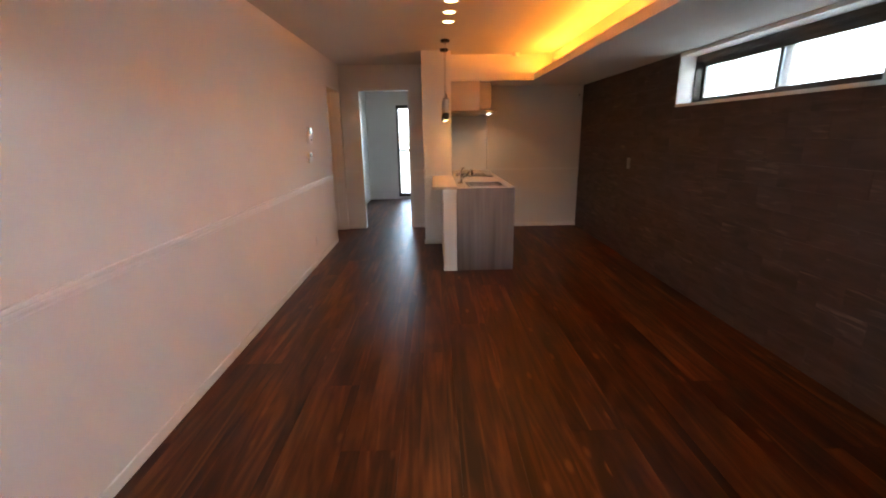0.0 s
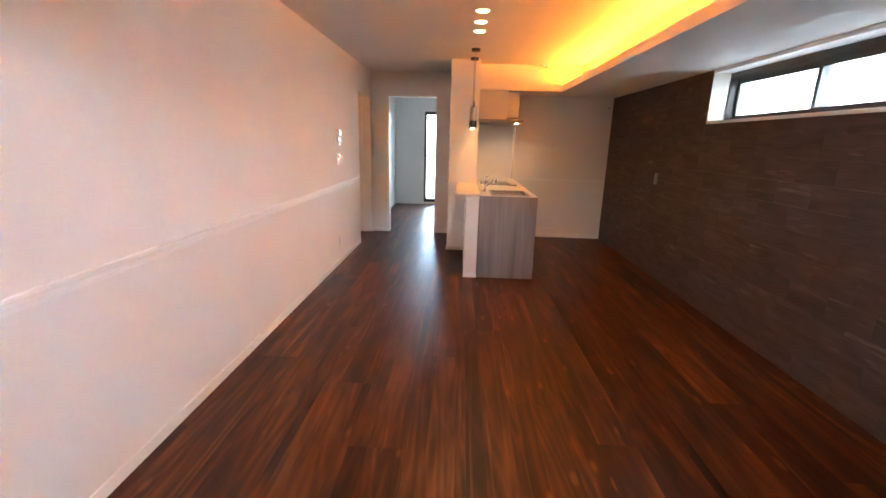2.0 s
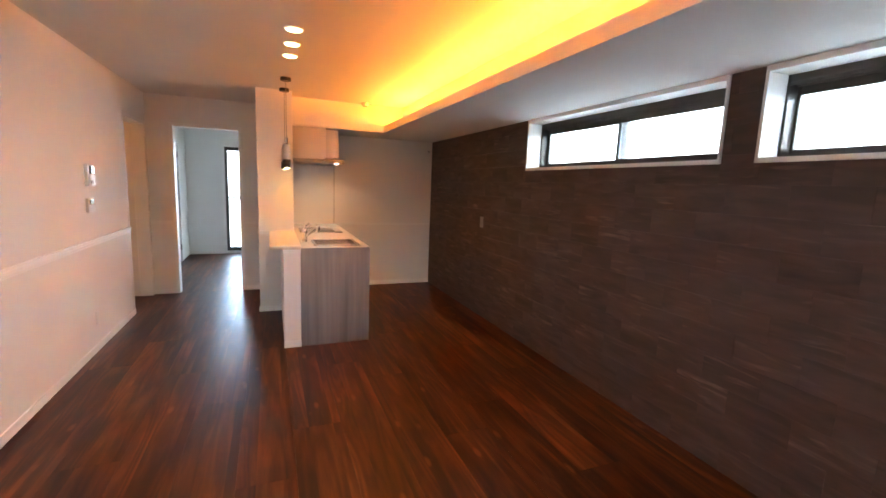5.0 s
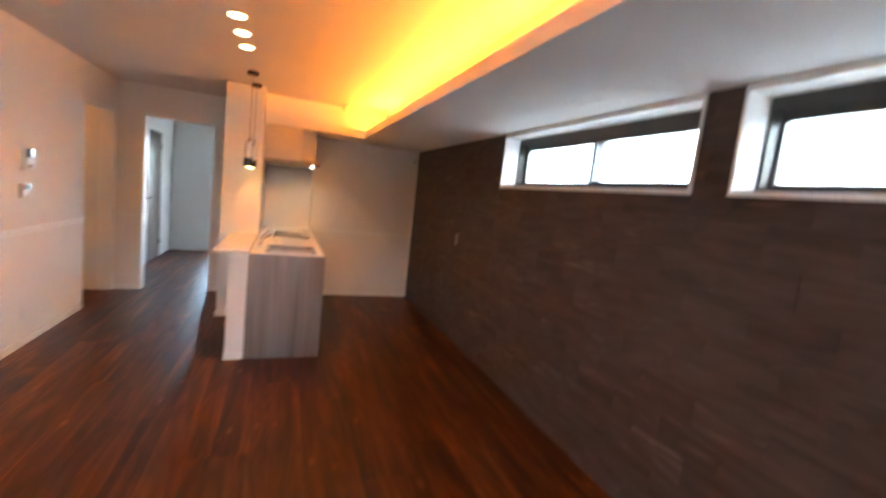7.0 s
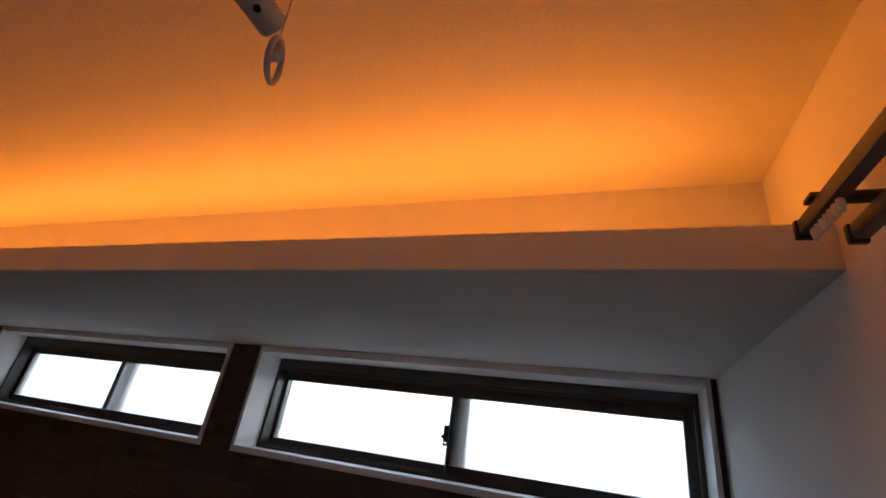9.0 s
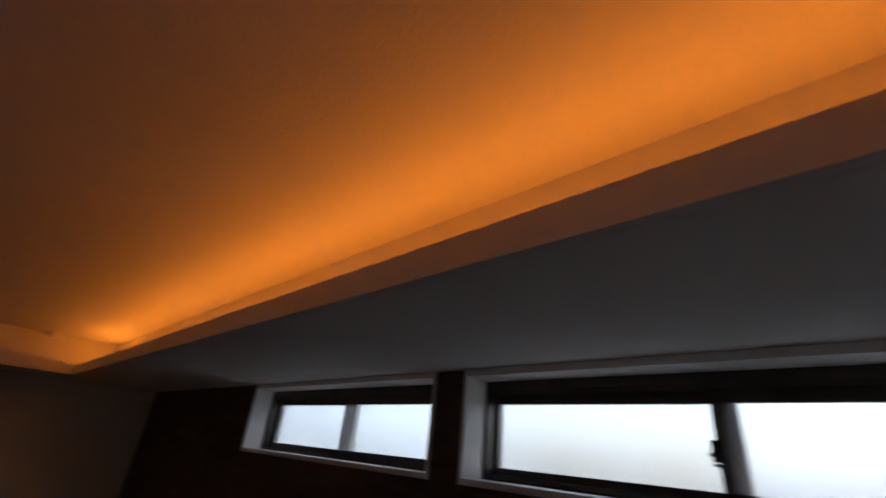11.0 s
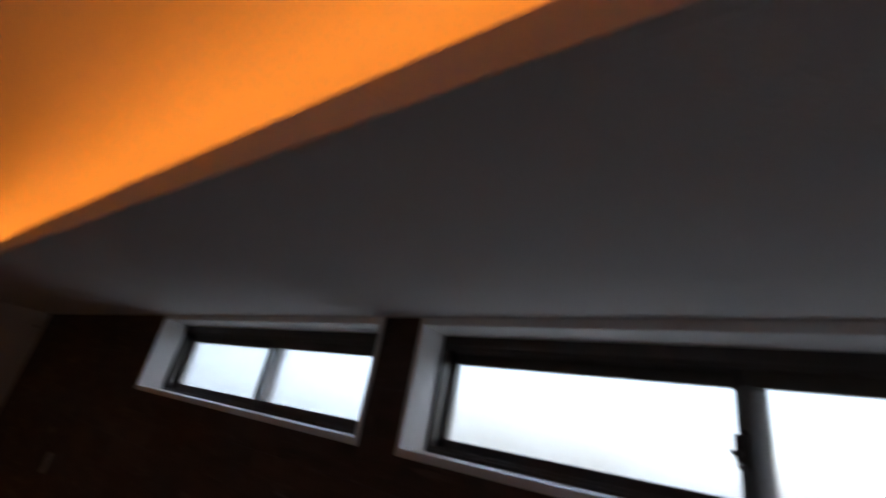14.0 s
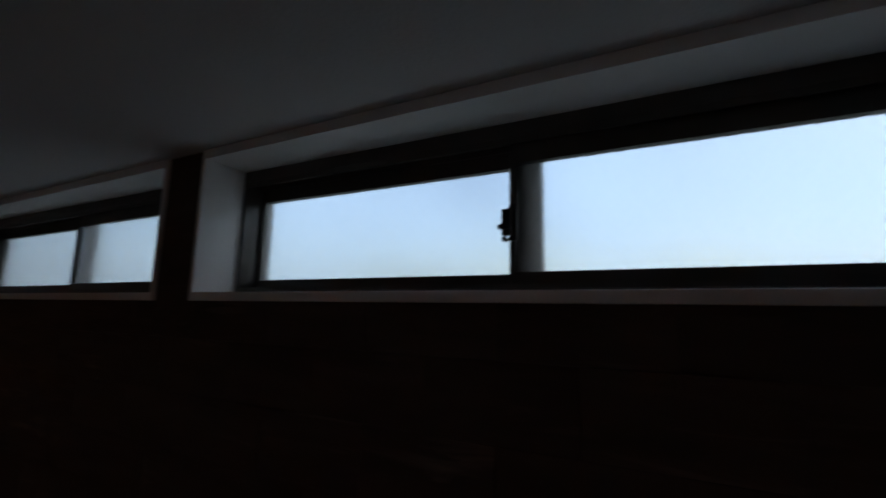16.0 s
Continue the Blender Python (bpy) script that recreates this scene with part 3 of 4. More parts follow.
def high_window(name, y0, y1, z0, z1, meet, stile, locked):
    w = thing(name, (RIGHT, (y0 + y1) / 2, z0), "high sliding window, dark frame, frosted glass, white reveal", "window", kind="structure")
    c, low, high = 0.016, 0.024, 0.0295
    bm = one_box(RIGHT - 0.010, y0, z0, 3.80, y0 + c, z1, 0.002)
    box(bm, RIGHT - 0.010, y1 - c, z0, 3.80, y1, z1, 0.002)
    box(bm, RIGHT - 0.010, y0 + c, z0, 3.80, y1 - c, z0 + low, 0.002)
    box(bm, RIGHT - 0.010, y0 + c, z1 - high, 3.80, y1 - c, z1, 0.002)
    part("window_casing", bm, PAINT, w, "white painted casing and reveal")
    f0, f1, b0, b1 = y0 + c, y1 - c, z0 + low, z1 - high
    fr = one_box(3.680, f0, b0, 3.795, f0 + 0.014, b1, 0.002)
    box(fr, 3.680, f1 - 0.014, b0, 3.795, f1, b1, 0.002)
    box(fr, 3.680, f0 + 0.014, b0, 3.795, f1 - 0.014, b0 + 0.012, 0.002)
    box(fr, 3.680, f0 + 0.014, b1 - 0.036, 3.795, f1 - 0.014, b1, 0.002)
    for x in (3.681, 3.731, 3.786):
        box(fr, x, f0 + 0.014, b0 + 0.012, x + 0.004, f1 - 0.014, b0 + 0.022)
        box(fr, x, f0 + 0.014, b1 - 0.052, x + 0.004, f1 - 0.014, b1 - 0.036)
    part("window_frame", fr, BLACKALU, w, "dark bronze aluminium frame")
    lo, hi = b0 + 0.014, b1 - 0.038
    sash("sash", w, 3.742, 3.768, meet - 0.040, f1 - 0.016, lo, hi, meet + 0.030, f1 - stile, 1.695, 1.954, True)
    sash("sash", w, 3.699, 3.725, f0 + 0.016, meet + 0.025, lo, hi, f0 + 0.050, meet + 0.012, 1.696, 1.951)
    if locked:
        lock = one_box(3.684, meet + 0.002, 1.765, 3.699, meet + 0.022, 1.850, 0.003)
        box(lock, 3.674, meet + 0.014, 1.776, 3.688, meet + 0.036, 1.838, 0.003)
        box(lock, 3.670, meet + 0.020, 1.790, 3.676, meet + 0.044, 1.802, 0.002)
        rod(lock, (3.672, meet + 0.028, 1.768), (3.690, meet + 0.028, 1.768), 0.006, segments=12)
        part("crescent_lock", lock, BLACK, w, "black crescent lock")
    return w


high_window("window_1", *WINDOWS[0], 3.083, 0.045, False)
high_window("window_2", *WINDOWS[1], 1.076, 0.029, True)

# tall window of the far room
w3 = thing("window_3", (1.18, FAR, 0.02), "tall sliding window with a dark frame and bright sky", "window", kind="structure")
bm = one_box(0.51, FAR - 0.012, 0.02, 0.55, FAR + 0.14, 2.06, 0.003)
box(bm, 1.81, FAR - 0.012, 0.02, 1.85, FAR + 0.14, 2.06, 0.003)
box(bm, 0.55, FAR - 0.012, 2.025, 1.81, FAR + 0.14, 2.06, 0.003)
box(bm, 0.55, FAR - 0.012, 0.02, 1.81, FAR + 0.14, 0.055, 0.003)
part("window_casing", bm, PAINT, w3, "white painted casing")
bm = one_box(0.55, FAR + 0.01, 0.055, 0.600, FAR + 0.10, 2.025, 0.002)
box(bm, 1.775, FAR + 0.03, 0.055, 1.81, FAR + 0.10, 2.025, 0.002)
box(bm, 0.600, FAR + 0.01, 1.955, 1.775, FAR + 0.10, 2.025, 0.002)
box(bm, 0.600, FAR + 0.01, 0.055, 1.775, FAR + 0.10, 0.130, 0.002)
box(bm, 1.15, FAR + 0.03, 0.130, 1.20, FAR + 0.10, 1.955, 0.002)
part("window_frame", bm, BLACKALU, w3, "dark bronze aluminium frame")
for a, b in ((0.600, 1.15), (1.20, 1.775)):
    pane = part("pane", one_box(a, FAR + 0.062, 0.130, b, FAR + 0.068, 1.955), CLEAR, w3, smooth=False)
    pane.visible_shadow = False
setting("balcony_ledge", one_box(0.2, FAR + 0.14, -0.14, 2.2, 10.02, -0.02), CONCRETE, "grey concrete ledge outside the tall window", "floor")
guard = thing("balcony_railing", (1.18, 9.94, -0.02), "grey metal railing outside the tall window", "railing")
part("handrail", one_box(0.42, 9.92, 1.06, 1.94, 9.96, 1.095, 0.004), GREYMETAL, guard)
part("bottom_rail", one_box(0.42, 9.925, 0.09, 1.94, 9.955, 0.12, 0.003), GREYMETAL, guard)
for k in range(3):
    part("post", one_box(0.425 + 0.74 * k, 9.925, -0.02, 0.455 + 0.74 * k, 9.955, 1.06, 0.003), GREYMETAL, guard)
for k in range(12):
    if k % 6:
        x = 0.44 + 0.1233 * k
        part("baluster", rod(bmesh.new(), (x, 9.94, 0.12), (x, 9.94, 1.06), 0.005, segments=8), GREYMETAL, guard)

# ---- kitchen ----
setting("wall_knee", one_box(1.440, 4.41, 0, 1.578, 5.60, 0.868, 0.003), PAPER, "low white wall that carries the breakfast counter", "wall")
knee_end = one_box(1.436, 4.403, 0, 1.580, 4.41, 0.06, 0.002)
setting("trim_knee_cap", one_box(1.434, 4.402, 0.836, 1.581, 4.4098, 0.866, 0.003), PAINT, "white trim under the breakfast counter", "trim")
setting("baseboard_knee", knee_end, PAINT, "white painted baseboard", "baseboard")

shelf = tagged(link("breakfast_counter", one_box(1.33, 4.40, 0.870, 1.585, 5.598, 0.900, 0.004), SHELF, True), "pale maple breakfast counter on a low white wall", "counter")

unit = thing("kitchen_cabinet", (1.88, 5.5, 0), "grey ash wood-grain kitchen base cabinet", "cabinet")
part("end_panel", one_box(1.582, 4.412, 0.0, 2.178, 4.432, 0.878, 0.002), GREYWOOD, unit, "grey ash end panel with vertical grain")
part("body", one_box(1.582, 4.433, 0.08, 2.135, KITCHEN, 0.843, 0.002), GREYWOOD, unit)
part("plinth", one_box(1.582, 4.433, 0.0, 2.09, KITCHEN, 0.08), BLACK, unit)
for k in range(4):
    y = 4.436 + k * 0.545
    d = part("cabinet_door", one_box(2.136, y, 0.085, 2.155, y + 0.54, 0.838, 0.002), GREYWOOD, unit)
    part("handle", one_box(2.155, y + 0.02, 0.815, 2.170, y + 0.52, 0.828, 0.002), STEEL, d)

# worktop with openings for the sink and the hob
top = bmesh.new()
SINK = (1.72, 2.09, 4.50, 4.92)
HOB = (1.645, 2.105, 5.54, 6.10)
T0, T1, TY0, TY1 = 1.587, 2.176, 4.4325, KITCHEN
for a, b, c, d in ((T0, SINK[0], TY0, TY1), (SINK[1], T1, TY0, TY1), (SINK[0], SINK[1], TY0, SINK[2]), (SINK[0], SINK[1], SINK[3], TY1)):
    box(top, a, c, 0.847, b, d, 0.880)
tagged(link("worktop", top, WORKTOP), "white stone kitchen worktop with a sink cutout", "worktop")

sink = thing("kitchen_sink", (1.905, 4.71, 0.70), "stainless steel sink set into the worktop", "sink")
bm = bmesh.new()
x0, x1, y0, y1 = SINK
box(bm, x0 + 0.001, y0 + 0.001, 0.69, x1 - 0.001, y1 - 0.001, 0.694)
for a, b, c, d in ((x0 + 0.001, x0 + 0.006, y0 + 0.001, y1 - 0.001), (x1 - 0.006, x1 - 0.001, y0 + 0.001, y1 - 0.001), (x0 + 0.006, x1 - 0.006, y0 + 0.001, y0 + 0.006), (x0 + 0.006, x1 - 0.006, y1 - 0.006, y1 - 0.001)):
    box(bm, a, c, 0.694, b, d, 0.882)
part("basin", bm, STEEL, sink)
bm = bmesh.new()
for a, b, c, d in ((x0 - 0.02, x0 + 0.008, y0 - 0.02, y1 + 0.02), (x1 - 0.008, x1 + 0.02, y0 - 0.02, y1 + 0.02), (x0 + 0.008, x1 - 0.008, y0 - 0.02, y0 + 0.008), (x0 + 0.008, x1 - 0.008, y1 - 0.008, y1 + 0.02)):
    box(bm, a, c, 0.8805, b, d, 0.888, 0.002)
part("rim", bm, STEEL, sink)
part("drain", lathe([(0.045, 0), (0.045, 0.006), (0.03, 0.008)], (1.905, 4.71, 0.694)), CHROME, sink)

faucet = thing("kitchen_faucet", (1.640, 4.80, 0.881), "chrome single-lever kitchen tap beside the sink", "tap")
part("base", lathe([(0.029, 0), (0.029, 0.010), (0.024, 0.014), (0.023, 0.070), (0.027, 0.078), (0.027, 0.112), (0.018, 0.126)], (1.640, 4.80, 0.881)), CHROME, faucet)
part("spout", tube([(1.640, 4.80, 0.930), (1.668, 4.795, 0.956), (1.700, 4.790, 0.985), (1.735, 4.784, 1.014), (1.752, 4.781, 1.024)], 0.0165), CHROME, faucet)
part("nozzle", lathe([(0.018, -0.058), (0.021, -0.050), (0.022, -0.004), (0.018, 0.006), (0.008, 0.010)], (1.757, 4.780, 1.030)), CHROME, faucet)
part("lever", tube([(1.640, 4.80, 1.000), (1.643, 4.80, 1.022), (1.652, 4.799, 1.040), (1.672, 4.797, 1.056), (1.684, 4.796, 1.062)], 0.010), CHROME, faucet)

hob = thing("gas_hob", (1.875, 5.82, 0.88), "built-in hob with a black glass top and steel edge", "hob")
part("plate", one_box(HOB[0], HOB[2] + 0.012, 0.8805, HOB[1], HOB[3], 0.889, 0.003), HOBGLASS, hob, "glossy black glass plate")
part("front_strip", one_box(HOB[0], HOB[2], 0.8805, HOB[1] - 0.08, HOB[2] + 0.011, 0.891, 0.002), STEEL, hob, "steel edge strip")
part("control_panel", one_box(HOB[1] - 0.075, HOB[2] + 0.03, 0.8892, HOB[1] - 0.012, HOB[3] - 0.03, 0.8905, 0.0005), SKIRT, hob, "grey control strip")
for bx, by in ((1.80, 5.68), (1.80, 5.96), (1.94, 5.82)):
    ring = tube([(bx + 0.08 * math.cos(q), by + 0.08 * math.sin(q), 0.8892) for q in (2 * math.pi * k / 32 for k in range(33))], 0.0012, 6)
    part("cooking_ring", ring, SKIRT, hob, "thin grey printed ring")

splash = thing("kitchen_splashback", (1.86, KITCHEN, 0.882), "glossy pale splashback panels round the hob", "splashback")
part("back_panel", one_box(1.586, KITCHEN - 0.006, 0.882, 2.145, KITCHEN, 1.66, 0.001), PANELWHITE, splash)
part("side_panel", one_box(1.578, 5.62, 0.882, 1.584, KITCHEN - 0.008, 1.66, 0.001), PANELWHITE, splash)
part("edge_strip", one_box(2.146, KITCHEN - 0.009, 0.882, 2.152, KITCHEN, 1.66, 0.001), STEEL, splash)

hood = thing("range_hood", (1.87, 6.26, 1.66), "warm grey range hood with a flat steel skirt", "range hood")
part("front_cover", one_box(1.582, 5.935, 1.715, 1.965, 6.30, DROP - 0.002, 0.003), HOODPAINT, hood)
part("duct_box", one_box(1.966, 6.05, 1.735, 2.13, KITCHEN, DROP - 0.002, 0.003), HOODPAINT, hood)
bm = one_box(1.582, 5.93, 1.672, 2.185, KITCHEN, 1.712, 0.006)
part("skirt", bm, SKIRT, hood, "thin steel skirt")
part("filter", one_box(1.65, 6.0, 1.664, 2.02, 6.5, 1.6715, 0.002), GREYMETAL, hood)
for hy in (5.985, 6.06):
    part("lamp", lathe([(0.022, 0), (0.022, 0.006), (0.016, 0.008)], (2.10, hy, 1.664)), LIT_HOOD, hood, "lit round hood lamp")

lamp("hood_light", "SPOT", (2.10, 6.02, 1.655), (2.02, 6.10, 0.88), 0.22, (1.0, 0.70, 0.44), spot_size=radians(150), spot_blend=0.9, soft=0.03)

# ---- ceiling lights and fittings ----


def downlight():
    d = thing("downlight", (1.505, 3.596, CEILING - 0.004), "round recessed ceiling light, lit warm white", "downlight", "row of ceiling lights")
    x, y, z = 1.505, 3.596, CEILING
    bm = lathe([(0.060, -0.001), (0.060, -0.004), (0.056, -0.006), (0.050, -0.004), (0.050, -0.001)], (x, y, z))
    part("ring", bm, PLASTIC, d)
    part("diffuser", lathe([(0.048, -0.0062), (0.046, -0.0085), (0.02, -0.0095)], (x, y, z)), LIT, d, "glowing diffuser")
    return d


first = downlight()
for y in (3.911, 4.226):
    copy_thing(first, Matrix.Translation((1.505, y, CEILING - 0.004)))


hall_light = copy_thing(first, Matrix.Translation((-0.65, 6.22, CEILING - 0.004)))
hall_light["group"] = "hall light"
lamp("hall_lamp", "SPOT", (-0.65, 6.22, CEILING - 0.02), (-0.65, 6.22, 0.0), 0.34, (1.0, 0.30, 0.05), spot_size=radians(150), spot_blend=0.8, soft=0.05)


for y in (3.596, 3.911, 4.226):
    lamp("downlight_lamp", "SPOT", (1.505, y, CEILING - 0.014), (1.505, y, 0.0), 0.42, (1.0, 0.60, 0.33), spot_size=radians(150), spot_blend=0.7, soft=0.045)


def pendant():
    x, y = 1.497, 5.0
    p = thing("pendant_lamp", (x, y, CEILING), "slim pendant lamp, clear glass cylinder on black socket", "pendant lamp", "pendant lamps over the counter")
    part("canopy", lathe([(0.048, 0), (0.048, -0.026), (0.044, -0.030), (0.008, -0.030)], (x, y, CEILING)), BLACK, p, "round black ceiling canopy")
    part("cord", rod(bmesh.new(), (x, y, CEILING - 0.03), (x, y, 1.83), 0.0028, segments=8), GREYMETAL, p)
    part("cap", lathe([(0.012, 0.045), (0.012, 0.0), (0.008, -0.004)], (x, y, 1.80)), CHROME, p)
    bm = lathe([(0.031, 0.0), (0.034, 0.0), (0.034, 0.150), (0.031, 0.150)], (x, y, 1.645))
    part("glass_cylinder", bm, CLEAR, p, "clear glass cylinder")
    # not a part of the lamp: added so that the glass looks brightly lit
    part("highlight_tube", lathe([(0.022, 0.0), (0.022, 0.135), (0.018, 0.14)], (x, y, 1.646)), ACRYLIC, p, "added pale tube that imitates highlights in the glass")
    part("stem", rod(bmesh.new(), (x, y, 1.786), (x, y, 1.80), 0.005, segments=10), CHROME, p)
    part("socket", lathe([(0.036, 0.0), (0.038, 0.004), (0.038, 0.072), (0.036, 0.076), (0.010, 0.076)], (x, y, 1.568)), BLACK, p, "black metal socket")
    part("bulb", lathe([(0.020, -0.001), (0.024, -0.003), (0.016, -0.007)], (x, y, 1.568)), LIT_PENDANT, p, "lit lamp")
    return p


hang = pendant()
copy_thing(hang, Matrix.Translation((1.497, 5.52, CEILING)))
for y in (5.0, 5.52):
    lamp("pendant_light", "SPOT", (1.497, y, 1.555), (1.497, y, 0.0), 0.20, (1.0, 0.50, 0.16), spot_size=radians(75), spot_blend=1.0, soft=0.02)


def detector(x, y):
    d = thing("smoke_detector", (x, y, CEILING), "round white smoke detector on the ceiling", "smoke detector")
    part("base", lathe([(0.050, 0), (0.050, -0.010), (0.046, -0.013)], (x, y, CEILING)), PLASTIC, d)
    part("cover", lathe([(0.042, -0.0132), (0.040, -0.034), (0.030, -0.042), (0.012, -0.044)], (x, y, CEILING)), PLASTIC, d)
    return d


detector(1.513, 2.75)
detector(2.405, 5.835)

# ---- things on the walls ----
ic = thing("intercom", (0.0, 4.845, 1.43), "white video intercom panel on the wall", "intercom")
part("body", one_box(0.0005, 4.77, 1.345, 0.028, 4.92, 1.517, 0.004), PLASTIC, ic)
part("screen", one_box(0.0282, 4.80, 1.440, 0.0296, 4.905, 1.505, 0.001), SCREEN, ic, "dark glossy screen")
part("button", one_box(0.0282, 4.82, 1.365, 0.0305, 4.885, 1.39, 0.002), GREYPLASTIC, ic)
hp = thing("heater_controller", (0.0, 4.825, 1.19), "white water heater control panel with a small screen", "control panel")
part("body", one_box(0.0005, 4.755, 1.137, 0.020, 4.895, 1.248, 0.004), PLASTIC, hp)
part("screen", one_box(0.0202, 4.78, 1.20, 0.0214, 4.87, 1.238, 0.001), SCREEN, hp, "small dark screen")
for k in range(3):
    part("button", one_box(0.0202, 4.775 + k * 0.037, 1.155, 0.0222, 4.80 + k * 0.037, 1.172, 0.001), PLASTIC, hp)


def socket(x, y, z, facing, mat, label, category, h=0.12, w=0.07):
    s = thing("wall_socket" if category == "socket" else "light_switch", (x, y, z), label, category)
    if facing == "+x":
        part("plate", one_box(x, y - w / 2, z - h / 2, x + 0.008, y + w / 2, z + h / 2, 0.003), mat, s)
        part("insert", one_box(x + 0.0082, y - w / 5, z - h / 3, x + 0.0105, y + w / 5, z + h / 3, 0.001), PLASTIC, s)
    elif facing == "-x":
        part("plate", one_box(x - 0.008, y - w / 2, z - h / 2, x, y + w / 2, z + h / 2, 0.003), mat, s)
        part("insert", one_box(x - 0.0105, y - w / 5, z - h / 3, x - 0.0082, y + w / 5, z + h / 3, 0.001), GREYPLASTIC, s)
    else:
        part("plate", one_box(x - w / 2, y - 0.008, z - h / 2, x + w / 2, y, z + h / 2, 0.003), mat, s)
        part("insert", one_box(x - w / 5, y - 0.0105, z - h / 3, x + w / 5, y - 0.0082, z + h / 3, 0.001), PLASTIC, s)
    return s


socket(0.0, 4.81, 0.26, "+x", PLASTIC, "white wall socket just above the floor", "socket")
socket(RIGHT - 0.002, 4.90, 1.07, "-x", GREYPLASTIC, "grey switch plate on the tiled wall", "switch")

vent = thing("wall_sensor", (3.49, KITCHEN, 1.91), "small white sensor box high on the kitchen wall", "sensor")
part("body", one_box(3.468, KITCHEN - 0.022, 1.862, 3.512, KITCHEN - 0.0005, 1.958, 0.005), PLASTIC, vent)
part("lens", one_box(3.478, KITCHEN - 0.025, 1.925, 3.502, KITCHEN - 0.0222, 1.945, 0.001), GREYPLASTIC, vent)

# ---- laundry pole on the ceiling ----
pole = thing("laundry_pole", (1.75, 0.852, CEILING), "pale grey ceiling-hung laundry pole with a pull ring", "laundry pole")
PZ, PY, PX = 2.15, 0.852, 2.150
part("tube", rod(bmesh.new(), (0.95, PY, PZ), (PX - 0.04, PY, PZ), 0.0155), PALEMETAL, pole)
part("end_cap", rod(bmesh.new(), (PX - 0.06, PY, PZ), (PX, PY, PZ), 0.017), PALEMETAL, pole)
part("cap_screw", rod(bmesh.new(), (PX - 0.03, PY - 0.010, PZ - 0.0165), (PX - 0.03, PY - 0.008, PZ - 0.012), 0.004, segments=10), BLACK, pole)
for x in (1.1, 1.75):
    hanger = rod(bmesh.new(), (x, PY, PZ + 0.012), (x, PY, CEILING - 0.02), 0.007)
    box(hanger, x - 0.03, PY - 0.03, CEILING - 0.02, x + 0.03, PY + 0.03, CEILING - 0.0005, 0.003)
    part("hanger", hanger, PALEMETAL, pole)
part("cord", rod(bmesh.new(), (2.163, 0.850, 2.132), (2.188, 0.905, CEILING - 0.001), 0.0008, segments=6), GREYMETAL, pole)
part("pull_ring", tube([(2.161 + 0.0189 * math.cos(a), 0.842 + 0.0109 * math.cos(a), 2.106 + 0.025 * math.sin(a)) for a in (2 * math.pi * k / 24 for k in range(25))], 0.0034, 10), PALEMETAL, pole, "pale grey plastic pull ring")
part("ring_knob", lathe([(0.004, 0.0), (0.009, 0.006), (0.009, 0.016), (0.004, 0.022)], (2.163, 0.850, 2.112)), PALEMETAL, pole)

# ---- curtain rail over the balcony opening ----
cr = thing("curtain_rail", (1.42, 0.26, 2.06), "dark double curtain rail over the balcony opening", "curtain rail")
for y, z in ((0.197, 2.070), (0.252, 2.078)):
    bm = one_box(0.28, y - 0.009, z, 2.55, y + 0.009, z + 0.022, 0.003)
    part("rail", bm, BLACKALU, cr)
    part("end_cap", one_box(2.551, y - 0.011, z - 0.003, 2.562, y + 0.011, z + 0.025, 0.003), BLACK, cr)
for x in (0.34, 1.42, 2.50):
    bm = one_box(x - 0.012, BACK, 2.101, x + 0.012, 0.265, 2.108, 0.002)
    box(bm, x - 0.012, BACK, 2.05, x + 0.012, BACK + 0.006, 2.125, 0.002)
    part("bracket", bm, BLACKALU, cr)
for k in range(7):
    x = 2.53 - 0.012 * k
    part("glider", lathe([(0.004, 0), (0.005, -0.006), (0.003, -0.016)], (x, 0.252, 2.077)), PLASTIC, cr, "white curtain glider")

# ---- tiles of the accent wall ----
TW, TH, JOINT = 0.303, 0.1515, 0.0009


def rest_of(rect, hole):
    """What is left of a rectangle (y, y, z, z) outside a hole."""
    a, b, c, d = rect
    p, q, r, s = hole
    if b <= p or a >= q or d <= r or c >= s:
        return [rect]
    out = []
    if a < p:
        out.append((a, p, c, d))
    if b > q:
        out.append((q, b, c, d))
    a2, b2 = max(a, p), min(b, q)
    if c < r:
        out.append((a2, b2, c, r))
    if d > s:
        out.append((a2, b2, s, d))
    return out


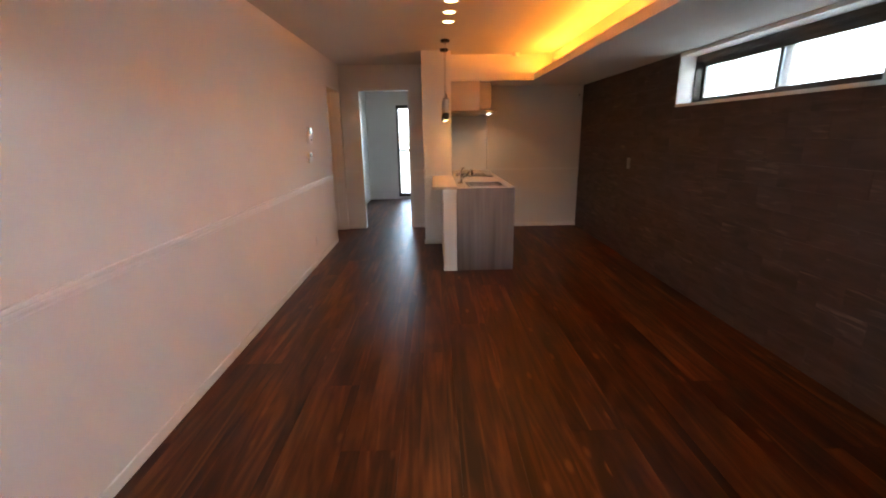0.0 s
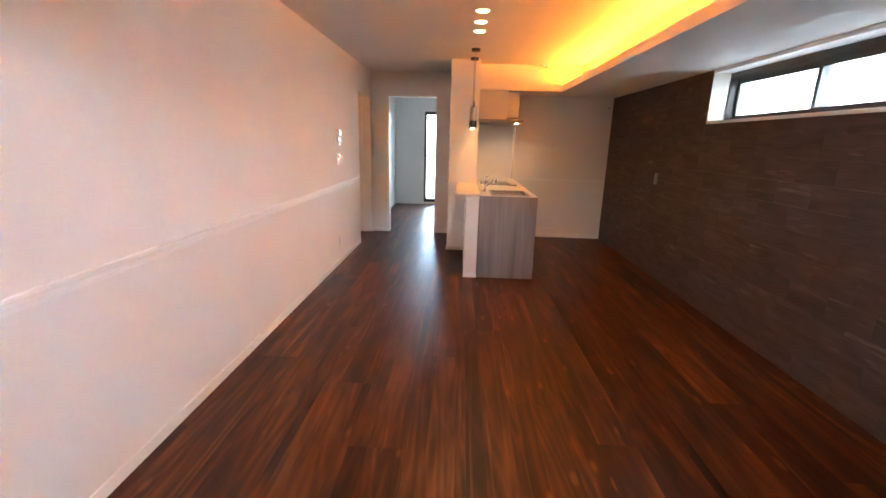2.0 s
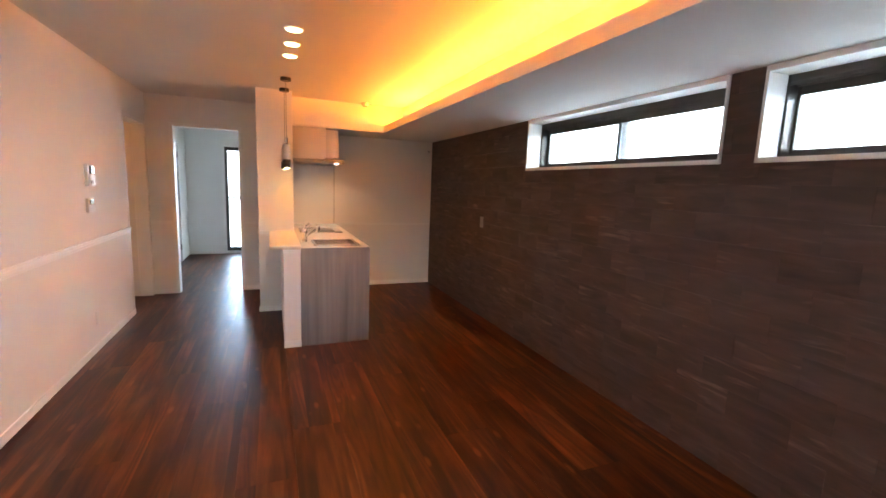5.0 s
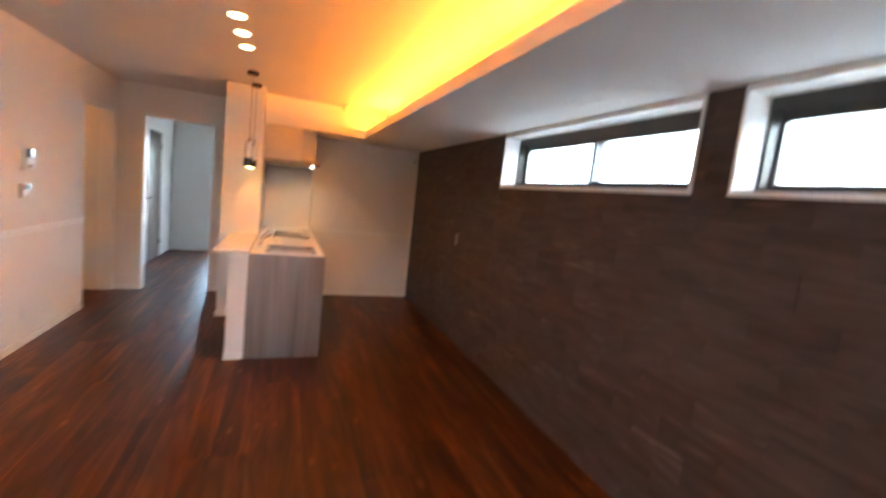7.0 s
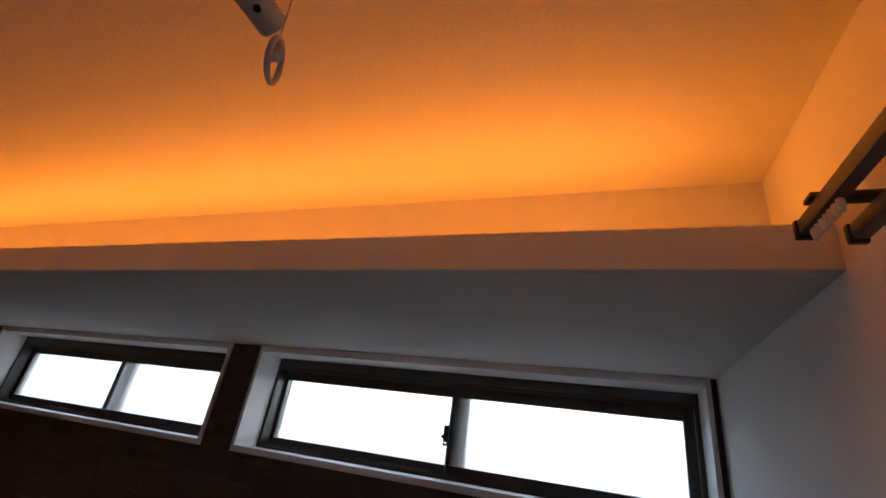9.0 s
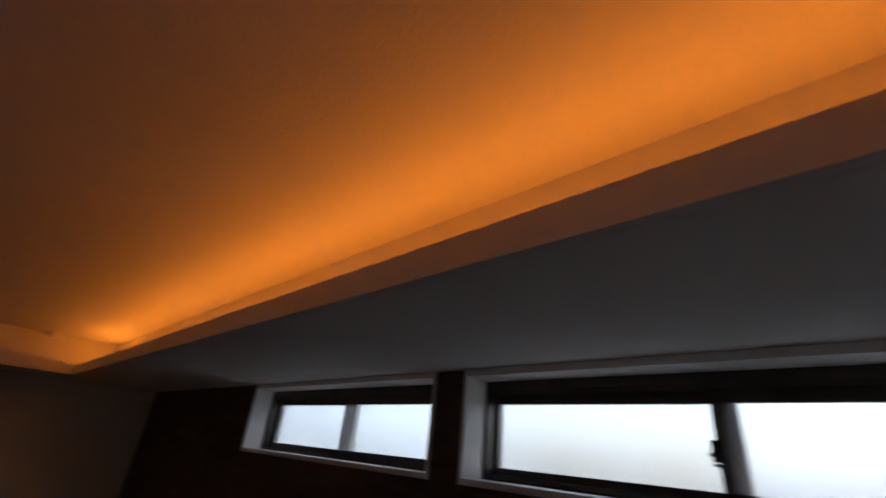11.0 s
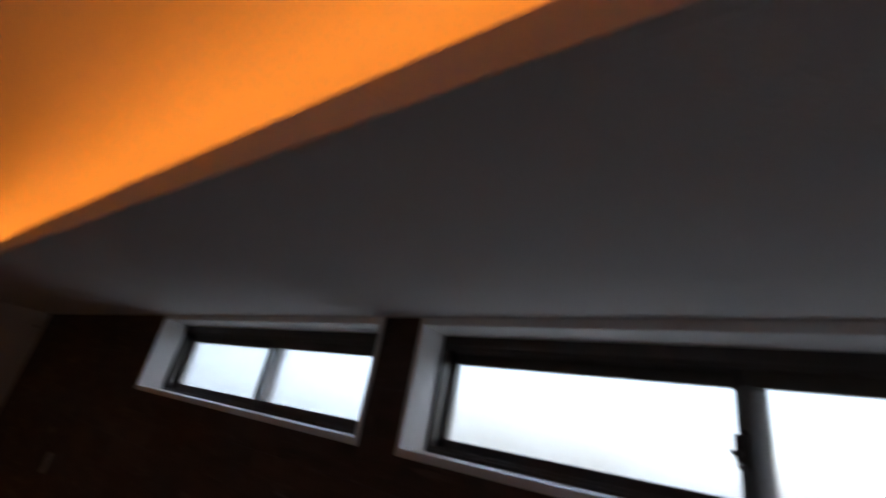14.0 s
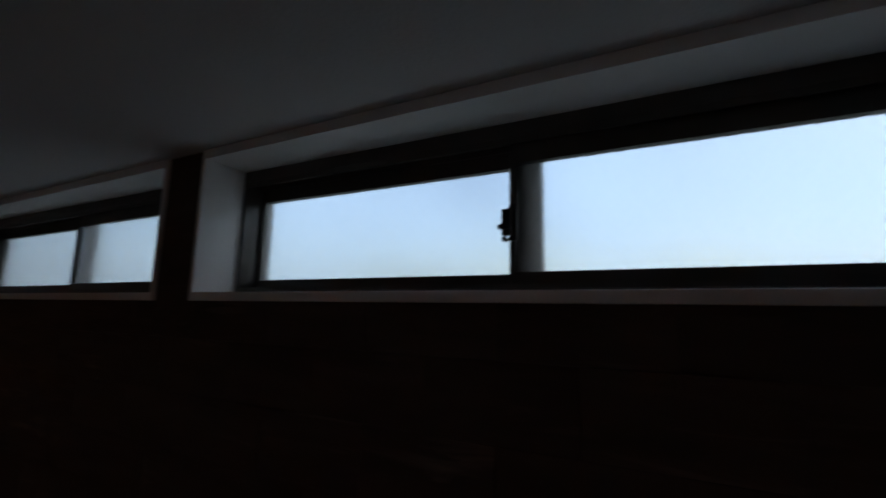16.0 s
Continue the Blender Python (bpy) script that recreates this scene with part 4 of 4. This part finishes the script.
def slab(dx, dy, dz, chamfer, key, cache={}):
    """A thin piece with chamfered front edges, about its own centre; alike sizes share one mesh."""
    if key not in cache:
        axis = key[0]
        hx = [dx / 2, dy / 2, dz / 2]
        if axis == "x":
            f = [(-hx[0], s * (hx[1] - chamfer), t * (hx[2] - chamfer)) for s, t in ((-1, -1), (1, -1), (1, 1), (-1, 1))]
            m = [(-hx[0] + chamfer, s * hx[1], t * hx[2]) for s, t in ((-1, -1), (1, -1), (1, 1), (-1, 1))]
            b = [(hx[0], s * hx[1], t * hx[2]) for s, t in ((-1, -1), (1, -1), (1, 1), (-1, 1))]
        else:
            f = [(s * (hx[0] - chamfer), t * (hx[1] - chamfer), hx[2]) for s, t in ((-1, -1), (1, -1), (1, 1), (-1, 1))]
            m = [(s * hx[0], t * hx[1], hx[2] - chamfer) for s, t in ((-1, -1), (1, -1), (1, 1), (-1, 1))]
            b = [(s * hx[0], t * hx[1], -hx[2]) for s, t in ((-1, -1), (1, -1), (1, 1), (-1, 1))]
        faces = [(0, 1, 2, 3), (11, 10, 9, 8)]
        for k in range(4):
            j = (k + 1) % 4
            faces += [(k, 4 + k, 4 + j, j), (4 + k, 8 + k, 8 + j, 4 + j)]
        data = bpy.data.meshes.new("piece")
        data.from_pydata(f + m + b, [], faces)
        bm = bmesh.new()
        bm.from_mesh(data)
        bmesh.ops.recalc_face_normals(bm, faces=bm.faces)
        bm.to_mesh(data)
        bm.free()
        cache[key] = data
    return cache[key]


def piece(name, data, mat, place, parent):
    if not data.materials:
        data.materials.append(mat)
    ob = new(name, data)
    ob.location = place
    ob.parent = parent
    return ob


rng = random.Random(4)
row, z = 0, 0.0
while z < DROP - 0.01:
    y = BACK - (TW / 2 if row % 2 else 0.0)
    while y < KITCHEN:
        rects = [(max(y, BACK), min(y + TW, KITCHEN), z, min(z + TH, DROP))]
        for hole in WINDOWS:
            rects = [r for s in rects for r in rest_of(s, hole)]
        for a, b, c, d in rects:
            if b - a < 0.012 or d - c < 0.006:
                continue
            dy, dz = round(b - a - JOINT, 4), round(d - c - JOINT, 4)
            data = slab(0.013, dy, dz, 0.0007, ("x", dy, dz))
            piece("tile", data, TILE, (RIGHT + 0.0065 + rng.uniform(-0.0007, 0.0007), (a + b) / 2, (c + d) / 2), wall_right)
        y += TW
    row, z = row + 1, z + TH

# ---- floorboards ----
BW, BL = 0.2775, 1.818


def boards(x0, x1, y0, y1, seed):
    r = random.Random(seed)
    col, x = 0, x0 - (0.2775 - 0.06)
    while x < x1:
        start = y0 - (0.0, 0.909, 0.42, 1.33)[col % 4] - r.uniform(0, 0.25)
        y = start
        while y < y1:
            a, b, c, d = max(x, x0), min(x + BW, x1), max(y, y0), min(y + BL, y1)
            if b - a > 0.01 and d - c > 0.02:
                dx, dy = round(b - a - 0.0003, 4), round(d - c - 0.0003, 4)
                data = slab(dx, dy, 0.012, 0.0003, ("z", dx, dy))
                piece("floorboard", data, FLOOR, ((a + b) / 2, (c + d) / 2, -0.006), floor)
            y += BL
        x += BW
        col += 1


boards(0.0, RIGHT + 0.01, BACK - 0.15, DOORWALL, 1)
boards(-1.25, 0.0, 5.80, DOORWALL, 2)
boards(-0.22, 2.7, DOORWALL, FAR, 3)
